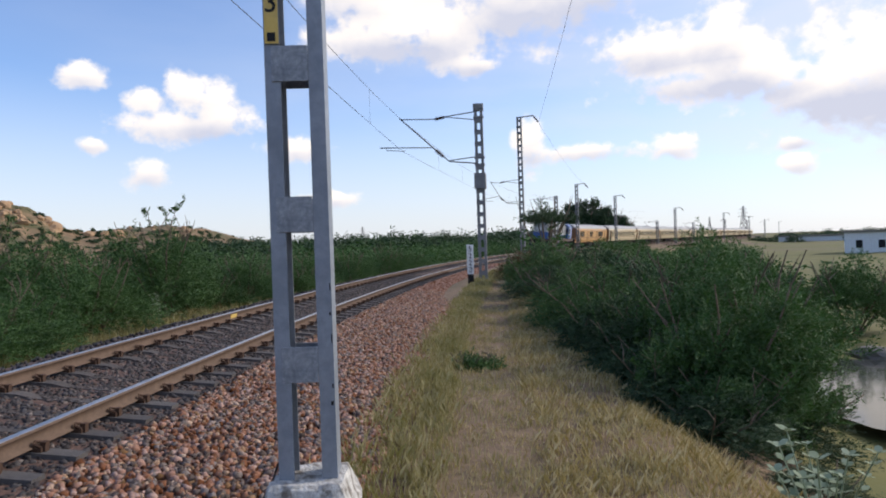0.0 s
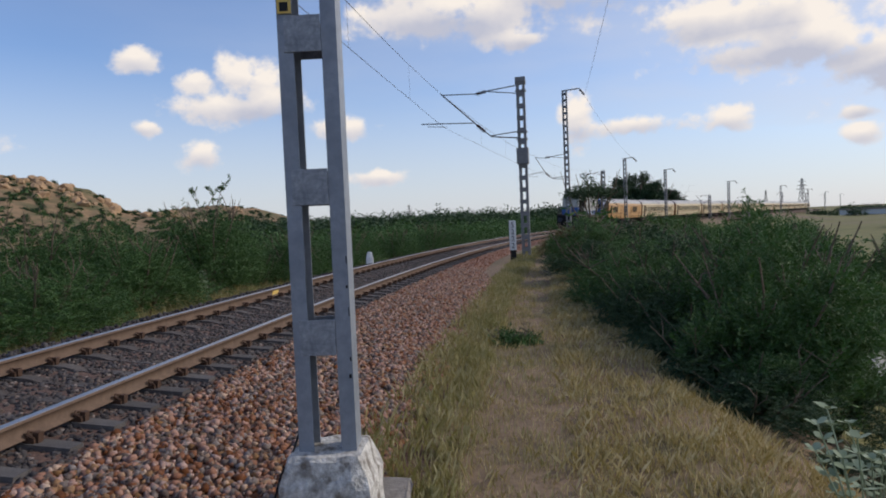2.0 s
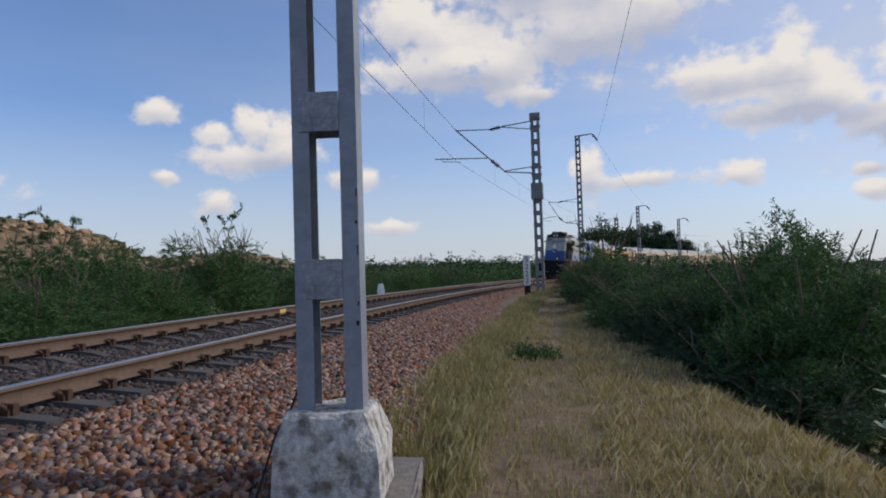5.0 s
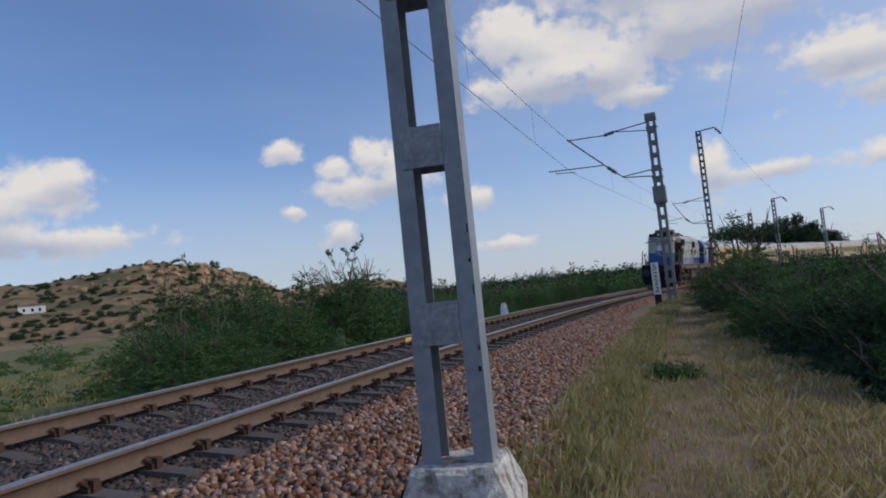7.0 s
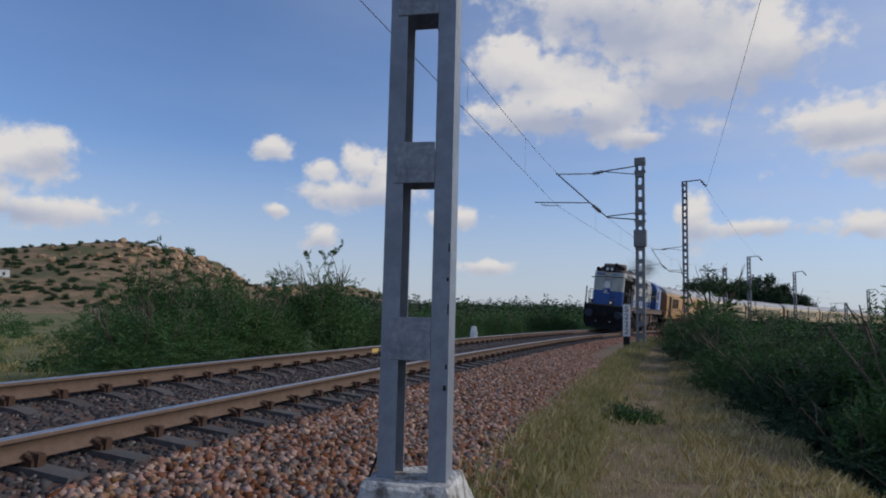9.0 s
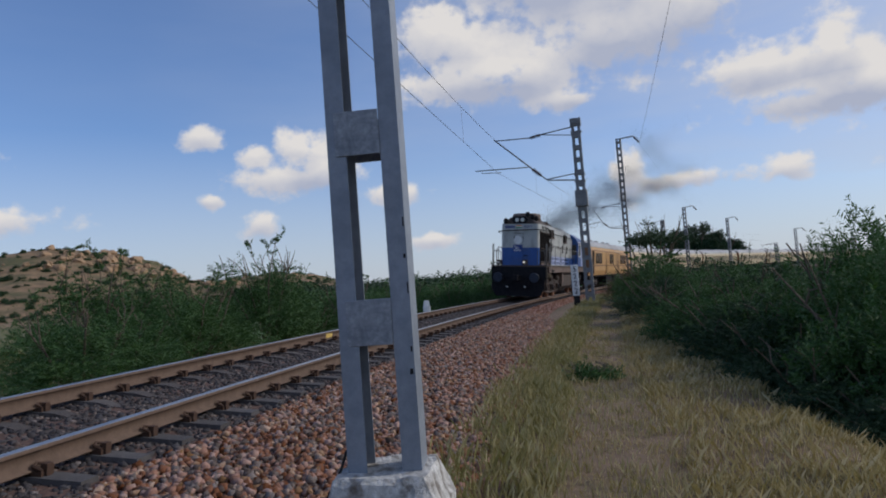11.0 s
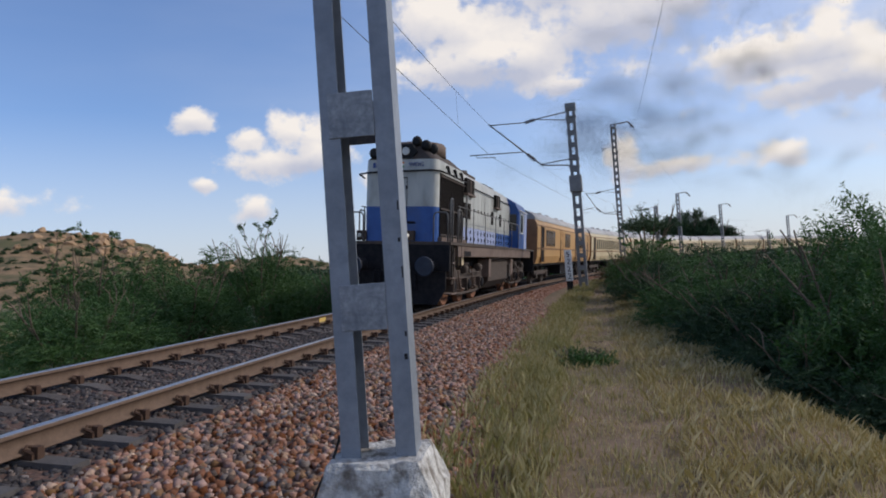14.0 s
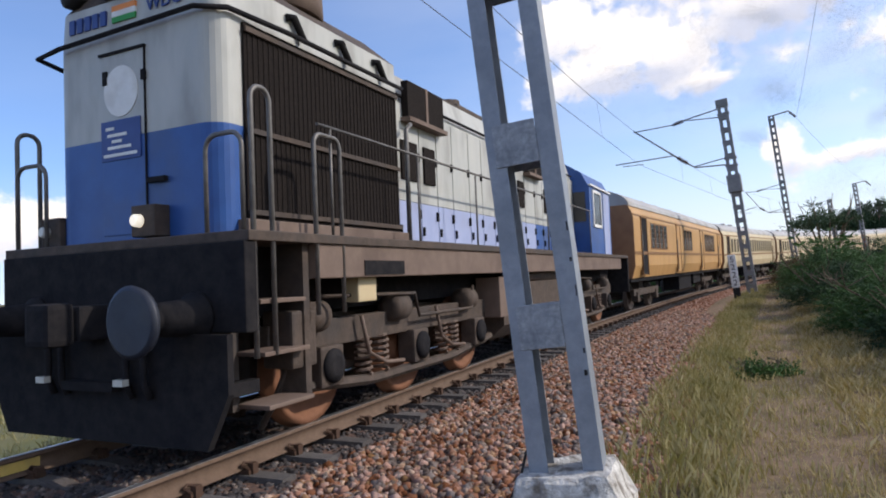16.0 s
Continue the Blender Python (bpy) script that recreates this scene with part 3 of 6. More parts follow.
def make_sleepers():
    sl, cl = sleeper_mesh(), clip_mesh()
    i = 0
    for k in range(150):
        s = -12 + 0.62 * k
        o = tagged(new("sleeper", sl), "dusty grey concrete sleeper half buried in ballast", "sleeper", "sleepers under the track")
        o.matrix_world = on_track(s) @ pose(0, 0, 0, 0, 0, random.uniform(-0.6, 0.6))
        if s < 30:
            for u, turn in ((0.96, 0), (0.785, 180), (-0.785, 0), (-0.96, 180)):
                c = new("rail_clip", cl)
                c.parent = o
                c.matrix_local = pose(u, 0, 0, 0, 0, turn)


make_sleepers()

# ---- overhead line masts ----
def mast(loc, turn, height, width=0.40, depth=0.20, step=1.032, first=0.797, flange=0.105, plate=(0.245, 0.248), mat="steel", label="", thick=0.009):
    """A mast of two facing channels joined by batten plates; local x across, z up from its base."""
    root = tagged(new("overhead_line_mast"), label, "mast", "overhead line masts")
    root.matrix_world = pose(*loc, 0, 0, turn)
    h, d, t = width / 2, depth / 2, thick
    for sg in (-1, 1):
        bm = bmesh.new()
        cs = [(h, -d), (h, d), (h - flange, d), (h - flange, d - t), (h - t, d - t), (h - t, t - d), (h - flange, t - d), (h - flange, -d)]
        lo = [bm.verts.new((sg * x, y, 0)) for x, y in cs]
        hi = [bm.verts.new((sg * x, y, height)) for x, y in cs]
        for i in range(8):
            bm.faces.new((lo[i], lo[(i + 1) % 8], hi[(i + 1) % 8], hi[i]))
        bm.faces.new(hi)
        bm.faces.new(lo[::-1])
        part("channel", bm, M[mat], root)
    me = None
    z = first
    while z < height - 0.1:
        for sg in (-1, 1):
            if me is None:
                bm = bmesh.new()
                box(bm, -plate[1] / 2, plate[1] / 2, -t / 2, t / 2, -plate[0] / 2, plate[0] / 2, 0.003)
                o = part("batten_plate", bm, M["plate" if mat == "steel" else mat], root)
                me = o.data
            else:
                o = new("batten_plate", me)
                o.parent = root
            o.location = (-0.03 * width / 0.4, sg * (d + t / 2 + 0.001), z)
        z += step
    return root


def cap_part(bm, w, d, top, z0, z1, z2, jitter, seed):
    """A rough block: straight sides from z0 to z1, sloped in to the top at z2, with knocked corners."""
    r = random.Random(seed)
    rings = []
    for z, f in ((z0, 1.0), ((z0 + z1) / 2, 1.0), (z1, 0.985), (z1 + 0.25 * (z2 - z1), 0.90), (z2 - 0.15 * (z2 - z1), top + 0.05), (z2, top)):
        ring = []
        n = 6
        for k in range(4 * n):
            side, q = divmod(k, n)
            a = -1 + 2 * q / n
            x, y = ((a, -1), (1, a), (-a, 1), (-1, -a))[side]
            c = 1.0 - 0.05 * (abs(x) * abs(y)) ** 6
            ring.append(bm.verts.new((x * c * w / 2 * f + r.uniform(-jitter, jitter), y * c * d / 2 * f + r.uniform(-jitter, jitter), z + (r.uniform(-jitter, jitter) if f != 1.0 else 0))))
        rings.append(ring)
    for a, b in zip(rings, rings[1:]):
        for k in range(len(a)):
            bm.faces.new((a[k], a[(k + 1) % len(a)], b[(k + 1) % len(a)], b[k]))
    bm.faces.new(rings[-1])
    bm.faces.new(rings[0][::-1])


NEAR_MAST = (-0.075, 4.86)
near = mast((*NEAR_MAST, 0.0), -6.8, 8.6, label="grey galvanised steel lattice mast on a whitewashed concrete footing")
bm = bmesh.new()
box(bm, -0.19, -0.095, -0.118, -0.114, 2.995, 3.62, 0.002)
plate = part("number_plate", bm, M["yellow"], near, "yellow enamel plate with black numerals")
lettering("numeral", "3", 0.20, pose(-0.143, -0.1195, 3.27, 90, 0, 0), M["black"], near)
bm = bmesh.new()
box(bm, -0.172, -0.115, -0.1205, -0.1185, 3.01, 3.07)
part("numeral_bar", bm, M["black"], near)

for z, x, w, h in ((1.30, 0.192, 0.005, 0.05), (1.13, 0.188, 0.008, 0.022), (0.94, 0.193, 0.004, 0.06), (0.63, 0.190, 0.006, 0.028), (0.51, 0.184, 0.011, 0.03)):
    bm = bmesh.new()
    box(bm, x - w, x + w * 0.6, -0.1025, -0.1005, z, z + h)
    part("paint_chip", bm, M["black"], near, "dark flaked patch")
bm = bmesh.new()
tube(bm, [(-0.21, -0.06, 0.12), (-0.24, -0.10, 0.02), (-0.31, -0.20, -0.12), (-0.36, -0.30, -0.34), (-0.42, -0.36, -0.55)], 0.008, 6)
part("earth_wire", bm, M["black"], near, "thin black earth wire")

foot = tagged(new("mast_footing"), "chipped whitewashed concrete footing on a grey concrete slab", "footing")
foot.matrix_world = pose(*NEAR_MAST, 0.015, 0, 0, -6.8)
bm = bmesh.new()
cap_part(bm, 0.66, 0.62, 0.74, -0.5, -0.2, -0.005, 0.012, 3)
part("footing_cap", bm, M["concrete"], foot)
bm = bmesh.new()
cap_part(bm, 1.16, 1.2, 0.985, -0.95, -0.56, -0.52, 0.012, 5)
o = part("footing_slab", bm, M["slab"], foot, "grey concrete slab")
o.location = (-0.08, 0.12, 0)


def insulator(bm, a, b, r=0.075):
    prof = [(0, 0.03)]
    for i in range(7):
        f = 0.08 + 0.12 * i
        prof += [(f, 0.035), (f + 0.045, r), (f + 0.065, r), (f + 0.09, 0.035)]
    lathe(bm, a, b, prof + [(1, 0.03)], 12)


def cantilever(root, reach=3.9, low=6.3, high=7.95, anchor=5.85):
    """Bracket of tubes reaching over the track to hold catenary and contact wire (local -x)."""
    cat = Vector((-reach, 0, high - 0.12))
    bm = bmesh.new()
    tube(bm, [(-0.2, 0, high + 0.05), (-1.6, 0, high - 0.10)], 0.028)
    part("stay_arm", bm, M["steel_far"], root)
    bm = bmesh.new()
    tube(bm, [(-0.2, 0, high - 0.32), (-1.6, 0, high - 0.12)], 0.022)
    part("stay_brace", bm, M["steel_far"], root)
    bm = bmesh.new()
    tube(bm, [(-2.1, 0, high - 0.19), cat], 0.026)
    part("stay_rod", bm, M["steel_far"], root)
    bm = bmesh.new()
    insulator(bm, (-1.6, 0, high - 0.11), (-2.15, 0, high - 0.2), 0.1)
    part("insulator", bm, M["insul"], root, "dark ribbed insulator")
    bm = bmesh.new()
    tube(bm, [(-0.2, 0, anchor), (-1.5, 0, anchor - 0.12)], 0.025)
    part("bracket_strut", bm, M["steel_far"], root)
    bm = bmesh.new()
    tube(bm, [(-0.2, 0, anchor - 0.3), (-1.45, 0, anchor - 0.16), (-1.75, 0, anchor + 0.1)], 0.03)
    part("bracket_foot", bm, M["steel_far"], root)
    bm = bmesh.new()
    tube(bm, [(-2.1, 0, anchor + 0.42), cat + Vector((-0.08, 0, 0.06))], 0.034)
    part("bracket_tube", bm, M["steel_far"], root)
    bm = bmesh.new()
    insulator(bm, (-1.72, 0, anchor + 0.07), (-2.15, 0, anchor + 0.46), 0.1)
    part("insulator", bm, M["insul"], root, "dark ribbed insulator")
    bm = bmesh.new()
    tube(bm, [(-2.3, 0, anchor + 0.55), (-reach - 1.1, 0, low + 0.22)], 0.026)
    part("register_arm", bm, M["steel_far"], root)
    bm = bmesh.new()
    tube(bm, [(-reach - 0.75, 0, low + 0.24), (-reach - 0.78, 0, low + 0.08), (-reach + 0.15, 0, low - 0.0)], 0.018)
    part("steady_arm", bm, M["steel_far"], root)
    for z in (high + 0.12, high - 0.22, anchor - 0.05, anchor - 0.38):
        bm = bmesh.new()
        box(bm, -0.24, 0.24, -0.14, 0.14, z - 0.04, z + 0.04)
        part("clamp", bm, M["steel_far"], root)


far = mast((6.87, 30.85, -0.17), -17, 8.3, width=0.40, depth=0.24, step=0.56, first=0.3, flange=0.12, plate=(0.2, 0.36), mat="steel_far", label="grey lattice mast carrying the bracket over the track")
cantilever(far, 3.75)
bm = bmesh.new()
box(bm, -0.27, 0.27, -0.30, 0.2, 4.3, 5.05, 0.02)
part("switch_box", bm, M["steel_far"], far, "grey metal box")
bm = bmesh.new()
box(bm, -0.24, 0.24, -0.16, 0.16, 8.12, 8.36, 0.02)
part("cap", bm, M["steel_far"], far)
ff = tagged(new("mast_footing"), "whitewashed concrete footing of the mast", "footing")
ff.matrix_world = pose(6.87, 30.85, -0.17, 0, 0, -17)
bm = bmesh.new()
cap_part(bm, 0.85, 0.85, 0.7, -0.7, -0.2, 0.0, 0.012, 9)
part("footing_cap", bm, M["concrete"], ff)


def gantry_mast(loc, turn, height, size=1.0, arm=1.1, bracket=True):
    r = mast(loc, turn, height, width=0.36 * size, depth=0.22 * size, step=0.62, first=0.3, flange=0.10 * size, plate=(0.2, 0.32 * size), mat="steel_far", label="grey lattice mast with a top arm beside the curving track" if arm else "short grey lattice mast beside the track")
    if arm:
        bm = bmesh.new()
        tube(bm, [(-0.15, 0, height - 0.04), (arm, 0, height + 0.04)], 0.045 * size)
        tube(bm, [(arm, 0, height + 0.02), (arm + 0.02, 0, height - 0.25)], 0.025 * size)
        part("top_arm", bm, M["steel_far"], r)
        bm = bmesh.new()
        insulator(bm, (arm, 0, height - 0.02), (arm + 0.35 * size, 0, height - 0.5 * size), 0.09 * size)
        part("insulator", bm, M["insul"], r, "dark ribbed insulator")
    if bracket:
        k = min(1.0, (height + 0.4) / 8.6)
        cantilever(r, 3.0, 6.1 * k, 8.1 * k, 6.0 * k)
    return r


MAST2 = beside(55.5, 2.9, -0.45)
MAST2_TURN = -math.degrees(track(55.5)[2])
gantry_mast(MAST2, MAST2_TURN, 14.3, 1.35, 1.45)


def far_masts():
    for s, side, h, arm in ((79, 1, 7.9, 0), (94, 1, 10.6, 1.3), (122, 1, 10.2, 1.4), (180, 1, 9.6, 1.6), (158, 1, 5.8, 0), (208, 1, 6.0, 0), (278, 1, 10.6, 1.6), (330, -1, 9.0, 1.6), (379, 1, 11.0, 1.6), (430, -1, 10.0, 1.8), (485, 1, 11.2, 1.8), (560, -1, 11.0, 2.0), (640, 1, 11.5, 2.0)):
        x, y, th = track(s)
        gantry_mast(beside(s, 2.9 * side, -0.6), -math.degrees(th) + (0 if side > 0 else 180), h, 1.35 if s < 150 else 1.7, arm, s < 210 and not arm)


far_masts()


# ---- wires over the track ----
def span(name, a, b, sag, r, label, n=14):
    a, b = Vector(a), Vector(b)
    bm = bmesh.new()
    tube(bm, [a.lerp(b, i / n) - Vector((0, 0, 4 * sag * (i / n) * (1 - i / n))) for i in range(n + 1)], r, 6)
    return tagged(part(name, bm, M["wire"]), label, "wire", "overhead wires")


def wires():
    knots = [Vector((-10.5, -16, 0.4)), Vector((-4.15, 4.0, 0.4)), Vector((3.29, 31.95, 0)), beside(55.5, -0.1, 0), beside(79, 0.0, 0), beside(122, 0, 0), beside(158, 0, 0)]
    for i, (a, b) in enumerate(zip(knots, knots[1:])):
        cz = 7.66
        ca, cb = a + Vector((0, 0, cz)), b + Vector((0, 0, cz))
        ta, tb = a + Vector((0, 0, 6.12)), b + Vector((0, 0, 6.12))
        span("catenary_wire", ca, cb, 0.35, 0.008, "dark catenary wire between masts")
        span("contact_wire", ta, tb, 0.03, 0.008, "dark contact wire above the track")
        n = max(3, int((b - a).length / 7))
        for k in range(1, n):
            f = k / n
            p = ca.lerp(cb, f) - Vector((0, 0, 4 * 0.35 * f * (1 - f)))
            q = ta.lerp(tb, f)
            span("dropper_wire", p, q, 0, 0.004, "thin dropper wire hanging between the two wires", 1)
    tip = pose(*MAST2, 0, 0, MAST2_TURN) @ Vector((1.9, 0, 13.6))
    span("return_wire", tip, (-0.4, -12, 10.6), 0.5, 0.009, "dark wire slung from the mast's top arm")
    t2 = beside(94, 4.6, 9.4)
    span("return_wire", tip, t2, 0.6, 0.009, "dark wire slung from the mast's top arm")


wires()

# ---- distance post ----
post = tagged(new("kilometre_post"), "white distance post with black numerals and black foot", "marker post")
post.matrix_world = pose(5.9, 29.1, -0.22, 0, 0, -10)
bm = bmesh.new()
box(bm, -0.15, 0.15, -0.06, 0.06, 0.40, 1.72, 0.02)
part("board", bm, M["white"], post)
bm = bmesh.new()
box(bm, -0.13, 0.13, -0.055, 0.055, -0.4, 0.40, 0.01)
part("foot", bm, M["black"], post, "black painted foot")
for k, ch in enumerate("5222"):
    lettering("numeral", ch, 0.34, pose(0, -0.062, 1.52 - 0.31 * k, 90, 0, 0), M["black"], post)
wp = tagged(new("stone_marker"), "small white marker stone beyond the rails", "marker post")
wp.matrix_world = pose(-0.42, 27.1, -0.42, 0, 0, 5)
bm = bmesh.new()
cap_part(bm, 0.28, 0.2, 0.6, 0, 0.65, 0.9, 0.01, 12)
part("stone", bm, M["white"], wp)


# ---- plants ----
def leaflets(P, D, n_pairs, length, leaf_len, leaf_w, r, droop=0.25):
    """Feathery sprays: from each start P along D, pairs of narrow leaflets. Returns (verts, faces)."""
    k = len(P)
    f = np.linspace(0.12, 1.0, n_pairs)
    pos = P[:, None, :] + D[:, None, :] * (length[:, None] * f)[:, :, None]
    pos[:, :, 2] -= droop * (length[:, None] * f) ** 2
    up = np.array([0, 0, 1.0])
    side = np.cross(D, up + r.normal(0, 0.35, (k, 3)))
    side /= np.linalg.norm(side, axis=1, keepdims=True) + 1e-6
    out = []
    for sg in (-1, 1):
        d = side[:, None, :] * sg + D[:, None, :] * 0.6 + r.normal(0, 0.28, (k, n_pairs, 3))
        d /= np.linalg.norm(d, axis=2, keepdims=True)
        w = np.cross(d, r.normal(0, 1, (k, n_pairs, 3)))
        w /= np.linalg.norm(w, axis=2, keepdims=True) + 1e-6
        ll = leaf_len * r.uniform(0.6, 1.25, (k, n_pairs, 1))
        out.append(np.stack([pos, pos + d * ll * 0.5 + w * leaf_w, pos + d * ll, pos + d * ll * 0.5 - w * leaf_w], 2))
    V = np.concatenate(out, 1).reshape(-1, 3)
    F = np.arange(len(V)).reshape(-1, 4)
    return V, F


def limb_mesh(bm, r, height, spread, n=7):
    for i in range(n):
        a = 2 * math.pi * i / n + r.uniform(-0.4, 0.4)
        rr = spread * r.uniform(0.45, 0.95)
        p = [Vector((0.08 * math.cos(a), 0.08 * math.sin(a), -0.15))]
        for q in range(1, 5):
            f = q / 4
            p.append(Vector((rr * f ** 0.8 * math.cos(a + 0.3 * f) + r.uniform(-0.08, 0.08), rr * f ** 0.8 * math.sin(a + 0.3 * f) + r.uniform(-0.08, 0.08), height * 0.9 * f ** (1.15 if i % 2 else 0.8) + r.uniform(-0.05, 0.05))))
        tube(bm, p, 0.045 * height / 2.5, 5, 0.01)
        for _ in range(3):
            st = p[r.randint(1, 3)]
            e = st + Vector((r.uniform(-0.6, 0.6), r.uniform(-0.6, 0.6), r.uniform(0.2, 0.7))) * (spread / 2)
            m = st.lerp(e, 0.5) + Vector((r.uniform(-0.1, 0.1), r.uniform(-0.1, 0.1), 0.08))
            tube(bm, [st, m, e], 0.018 * height / 2.5, 4, 0.005)


def bush(name, seed, height, spread, clumps, sprays, pairs, leaf_len, mat, label, category="bush", spray_len=0.5, flat=0.8, leaf_w=0.011, lowest=0.0, rise=0.12, sprigs=0):
    """A many-stemmed thorn bush: limbs, and a crown of leaflet sprays in uneven clumps."""
    r, rn = random.Random(seed), np.random.default_rng(seed)
    root = tagged(new(name), label, category)
    bm = bmesh.new()
    limb_mesh(bm, r, height, spread)
    part("trunk", bm, M["bark"], root, "grey brown twisted stems")
    C, S = [], []
    for i in range(clumps):
        a, q = r.uniform(0, 2 * math.pi), math.sqrt(r.uniform(0.0, 1.0))
        lobe = 0.72 + 0.2 * math.sin(3 * a + seed) + 0.12 * math.sin(5 * a + 2 * seed)
        top = height * (1 - 0.5 * q ** 2.2) * (0.82 + 0.18 * math.sin(2 * a + seed * 1.7 + 3 * q))
        z = max(lowest, top * (r.uniform(0.25, 1.0) ** 0.6) - 0.1)
        C.append((spread * lobe * q * math.cos(a), spread * lobe * q * math.sin(a), z))
        S.append(r.uniform(0.7, 1.35))
    C, S = np.array(C), np.array(S)
    P = np.repeat(C, sprays, 0) + rn.normal(0, 0.10, (clumps * sprays, 3)) * spread * np.array([1.0, 1.0, 0.45])
    D = rn.normal(0, 1, P.shape)
    out = np.repeat(C, sprays, 0)
    out = out / (np.linalg.norm(out, axis=1, keepdims=True) + 1e-6)
    D = D * 0.7 + out * 0.75 + np.array([0, 0, rise])
    D[:, 2] *= flat
    D /= np.linalg.norm(D, axis=1, keepdims=True)
    L = np.repeat(S, sprays) * rn.uniform(0.5, 1.1, len(P)) * spray_len
    if sprigs:
        # long bare shoots that stand out of the crown, with a few leaves near their tips
        tips = []
        for i in range(sprigs):
            bm = bmesh.new()
            a, q = r.uniform(0, 6.28), spread * r.uniform(0.1, 0.65)
            p0 = Vector((q * math.cos(a), q * math.sin(a), height * 0.75))
            p1 = p0 + Vector((r.uniform(-0.35, 0.35), r.uniform(-0.35, 0.35), r.uniform(0.5, 0.75) * height * 0.34))
            p2 = p1 + Vector((r.uniform(-0.5, 0.5), r.uniform(-0.5, 0.5), r.uniform(0.0, 0.35)))
            tube(bm, [p0, p0.lerp(p1, 0.5) + Vector((r.uniform(-0.1, 0.1), r.uniform(-0.1, 0.1), 0)), p1, p2], 0.016, 5, 0.005)
            part("shoot", bm, M["bark"], root, "bare thorny shoot")
            tips += [p1.lerp(p2, f) for f in (0.0, 0.3, 0.6, 0.9)] + [p0.lerp(p1, 0.7)]
        tips = np.array([tuple(v) for v in tips])
        P = np.concatenate([P, np.repeat(tips, 2, 0)])
        D2 = rn.normal(0, 1, (len(tips) * 2, 3)) * np.array([1, 1, 0.5])
        D = np.concatenate([D, D2 / np.linalg.norm(D2, axis=1, keepdims=True)])
        L = np.concatenate([L, rn.uniform(0.1, 0.3, len(D2)) * spray_len])
    V, F = leaflets(P, D, pairs, L, leaf_len, leaf_w, rn)
    V[:, 2] = np.maximum(V[:, 2], -0.15)
    soup("crown", V, F, M[mat], root)
    return root


def gz(x, y):
    return float(ground_z(np.array([x]), np.array([y]))[0])


def plant(ob, places):
    """Set the first at the first place and copies at the rest: x, y, turn, size, height factor."""
    src = ob
    for i, (x, y, turn, k, kz) in enumerate(places):
        m = pose(x, y, gz(x, y) - 0.05, 0, 0, turn)
        o = src if i == 0 else copy_thing(src, m)
        o.matrix_basis = m @ Matrix.Diagonal((k, k, k * kz, 1))


b1 = bush("thorn_bush", 11, 2.6, 2.1, 120, 15, 11, 0.085, "leaf", "broad green feathery thorn bush on the bank", spray_len=0.5, flat=0.65)
b2 = bush("thorn_bush", 23, 2.3, 1.8, 110, 16, 11, 0.08, "leaf_dark", "dark green dense thorn bush on the bank", spray_len=0.46, flat=0.65)
b3 = bush("thorn_bush", 37, 2.9, 2.3, 120, 15, 11, 0.09, "leaf", "tall spreading green thorn bush", spray_len=0.62, flat=0.4, sprigs=4)
b4 = bush("thorn_bush", 61, 2.7, 1.8, 95, 18, 12, 0.085, "leaf", "rounded bright green bush with upright plumes", spray_len=0.6, flat=1.3, rise=0.75)
RIGHT1 = [(6.5, 15.4, 70, 0.9, 0.85), (8.9, 14.2, 140, 1.1, 1.15), (9.4, 18.2, 200, 1.05, 1.1), (12.0, 20.6, 20, 1.25, 1.25), (7.7, 23.7, 300, 0.9, 0.85), (16.0, 25.5, 110, 1.3, 1.2), (11.5, 28.0, 250, 1.05, 1.05), (20.0, 30.0, 60, 1.3, 1.1), (6.9, 18.0, 15, 0.85, 0.8), (21.5, 25.0, 95, 1.2, 1.1)]
RIGHT2 = [(5.75, 12.9, 220, 0.75, 0.9), (7.6, 16.0, 330, 1.05, 1.1), (12.4, 23.9, 60, 1.25, 1.2), (6.9, 20.6, 90, 0.8, 0.8), (9.9, 24.4, 10, 1.1, 1.15), (14.6, 21.6, 180, 1.2, 1.2), (10.2, 32.5, 280, 0.9, 0.9), (14.5, 31.5, 45, 1.15, 1.15), (5.15, 8.3, 200, 0.55, 0.6), (5.35, 10.0, 160, 0.72, 0.75), (5.6, 11.4, 10, 0.75, 0.8), (6.9, 9.6, 75, 0.7, 0.75), (5.3, 6.7, 120, 0.4, 0.5)]
PLUMES = [(6.35, 9.9, 0, 0.95, 1.1), (7.4, 11.6, 120, 1.1, 1.2), (6.3, 13.4, 240, 0.8, 0.9), (9.0, 16.6, 60, 1.0, 1.05), (5.75, 8.9, 300, 0.6, 0.8)]
LEFT3 = [(-7.6, 15.6, 0, 0.9, 0.90), (-7.4, 21.5, 100, 0.95, 1.06), (-6.6, 27.0, 40, 1.05, 1.46), (-10.2, 21.5, 200, 1.1, 1.29), (-4.2, 31.0, 280, 0.95, 1.01), (-12.5, 28.5, 330, 1.15, 1.18), (-1.8, 36.5, 60, 0.9, 1.01), (-8.6, 34.0, 150, 1.1, 1.12), (0.8, 43.0, 10, 0.9, 0.95), (3.6, 50.0, 220, 0.95, 1.01)]
LEFT1 = [(-8.0, 18.8, 50, 0.85, 0.9), (-9.3, 24.5, 170, 1.0, 1.2), (-5.4, 29.0, 300, 0.85, 0.9), (-2.6, 33.8, 130, 0.85, 0.85), (-6.0, 38.0, 260, 1.0, 0.95), (-10.3, 13.2, 80, 0.5, 0.5), (6.2, 57.0, 10, 0.9, 0.9)]
plant(b1, RIGHT1 + LEFT1)
plant(b2, RIGHT2)
plant(b4, PLUMES)
plant(b3, LEFT3)
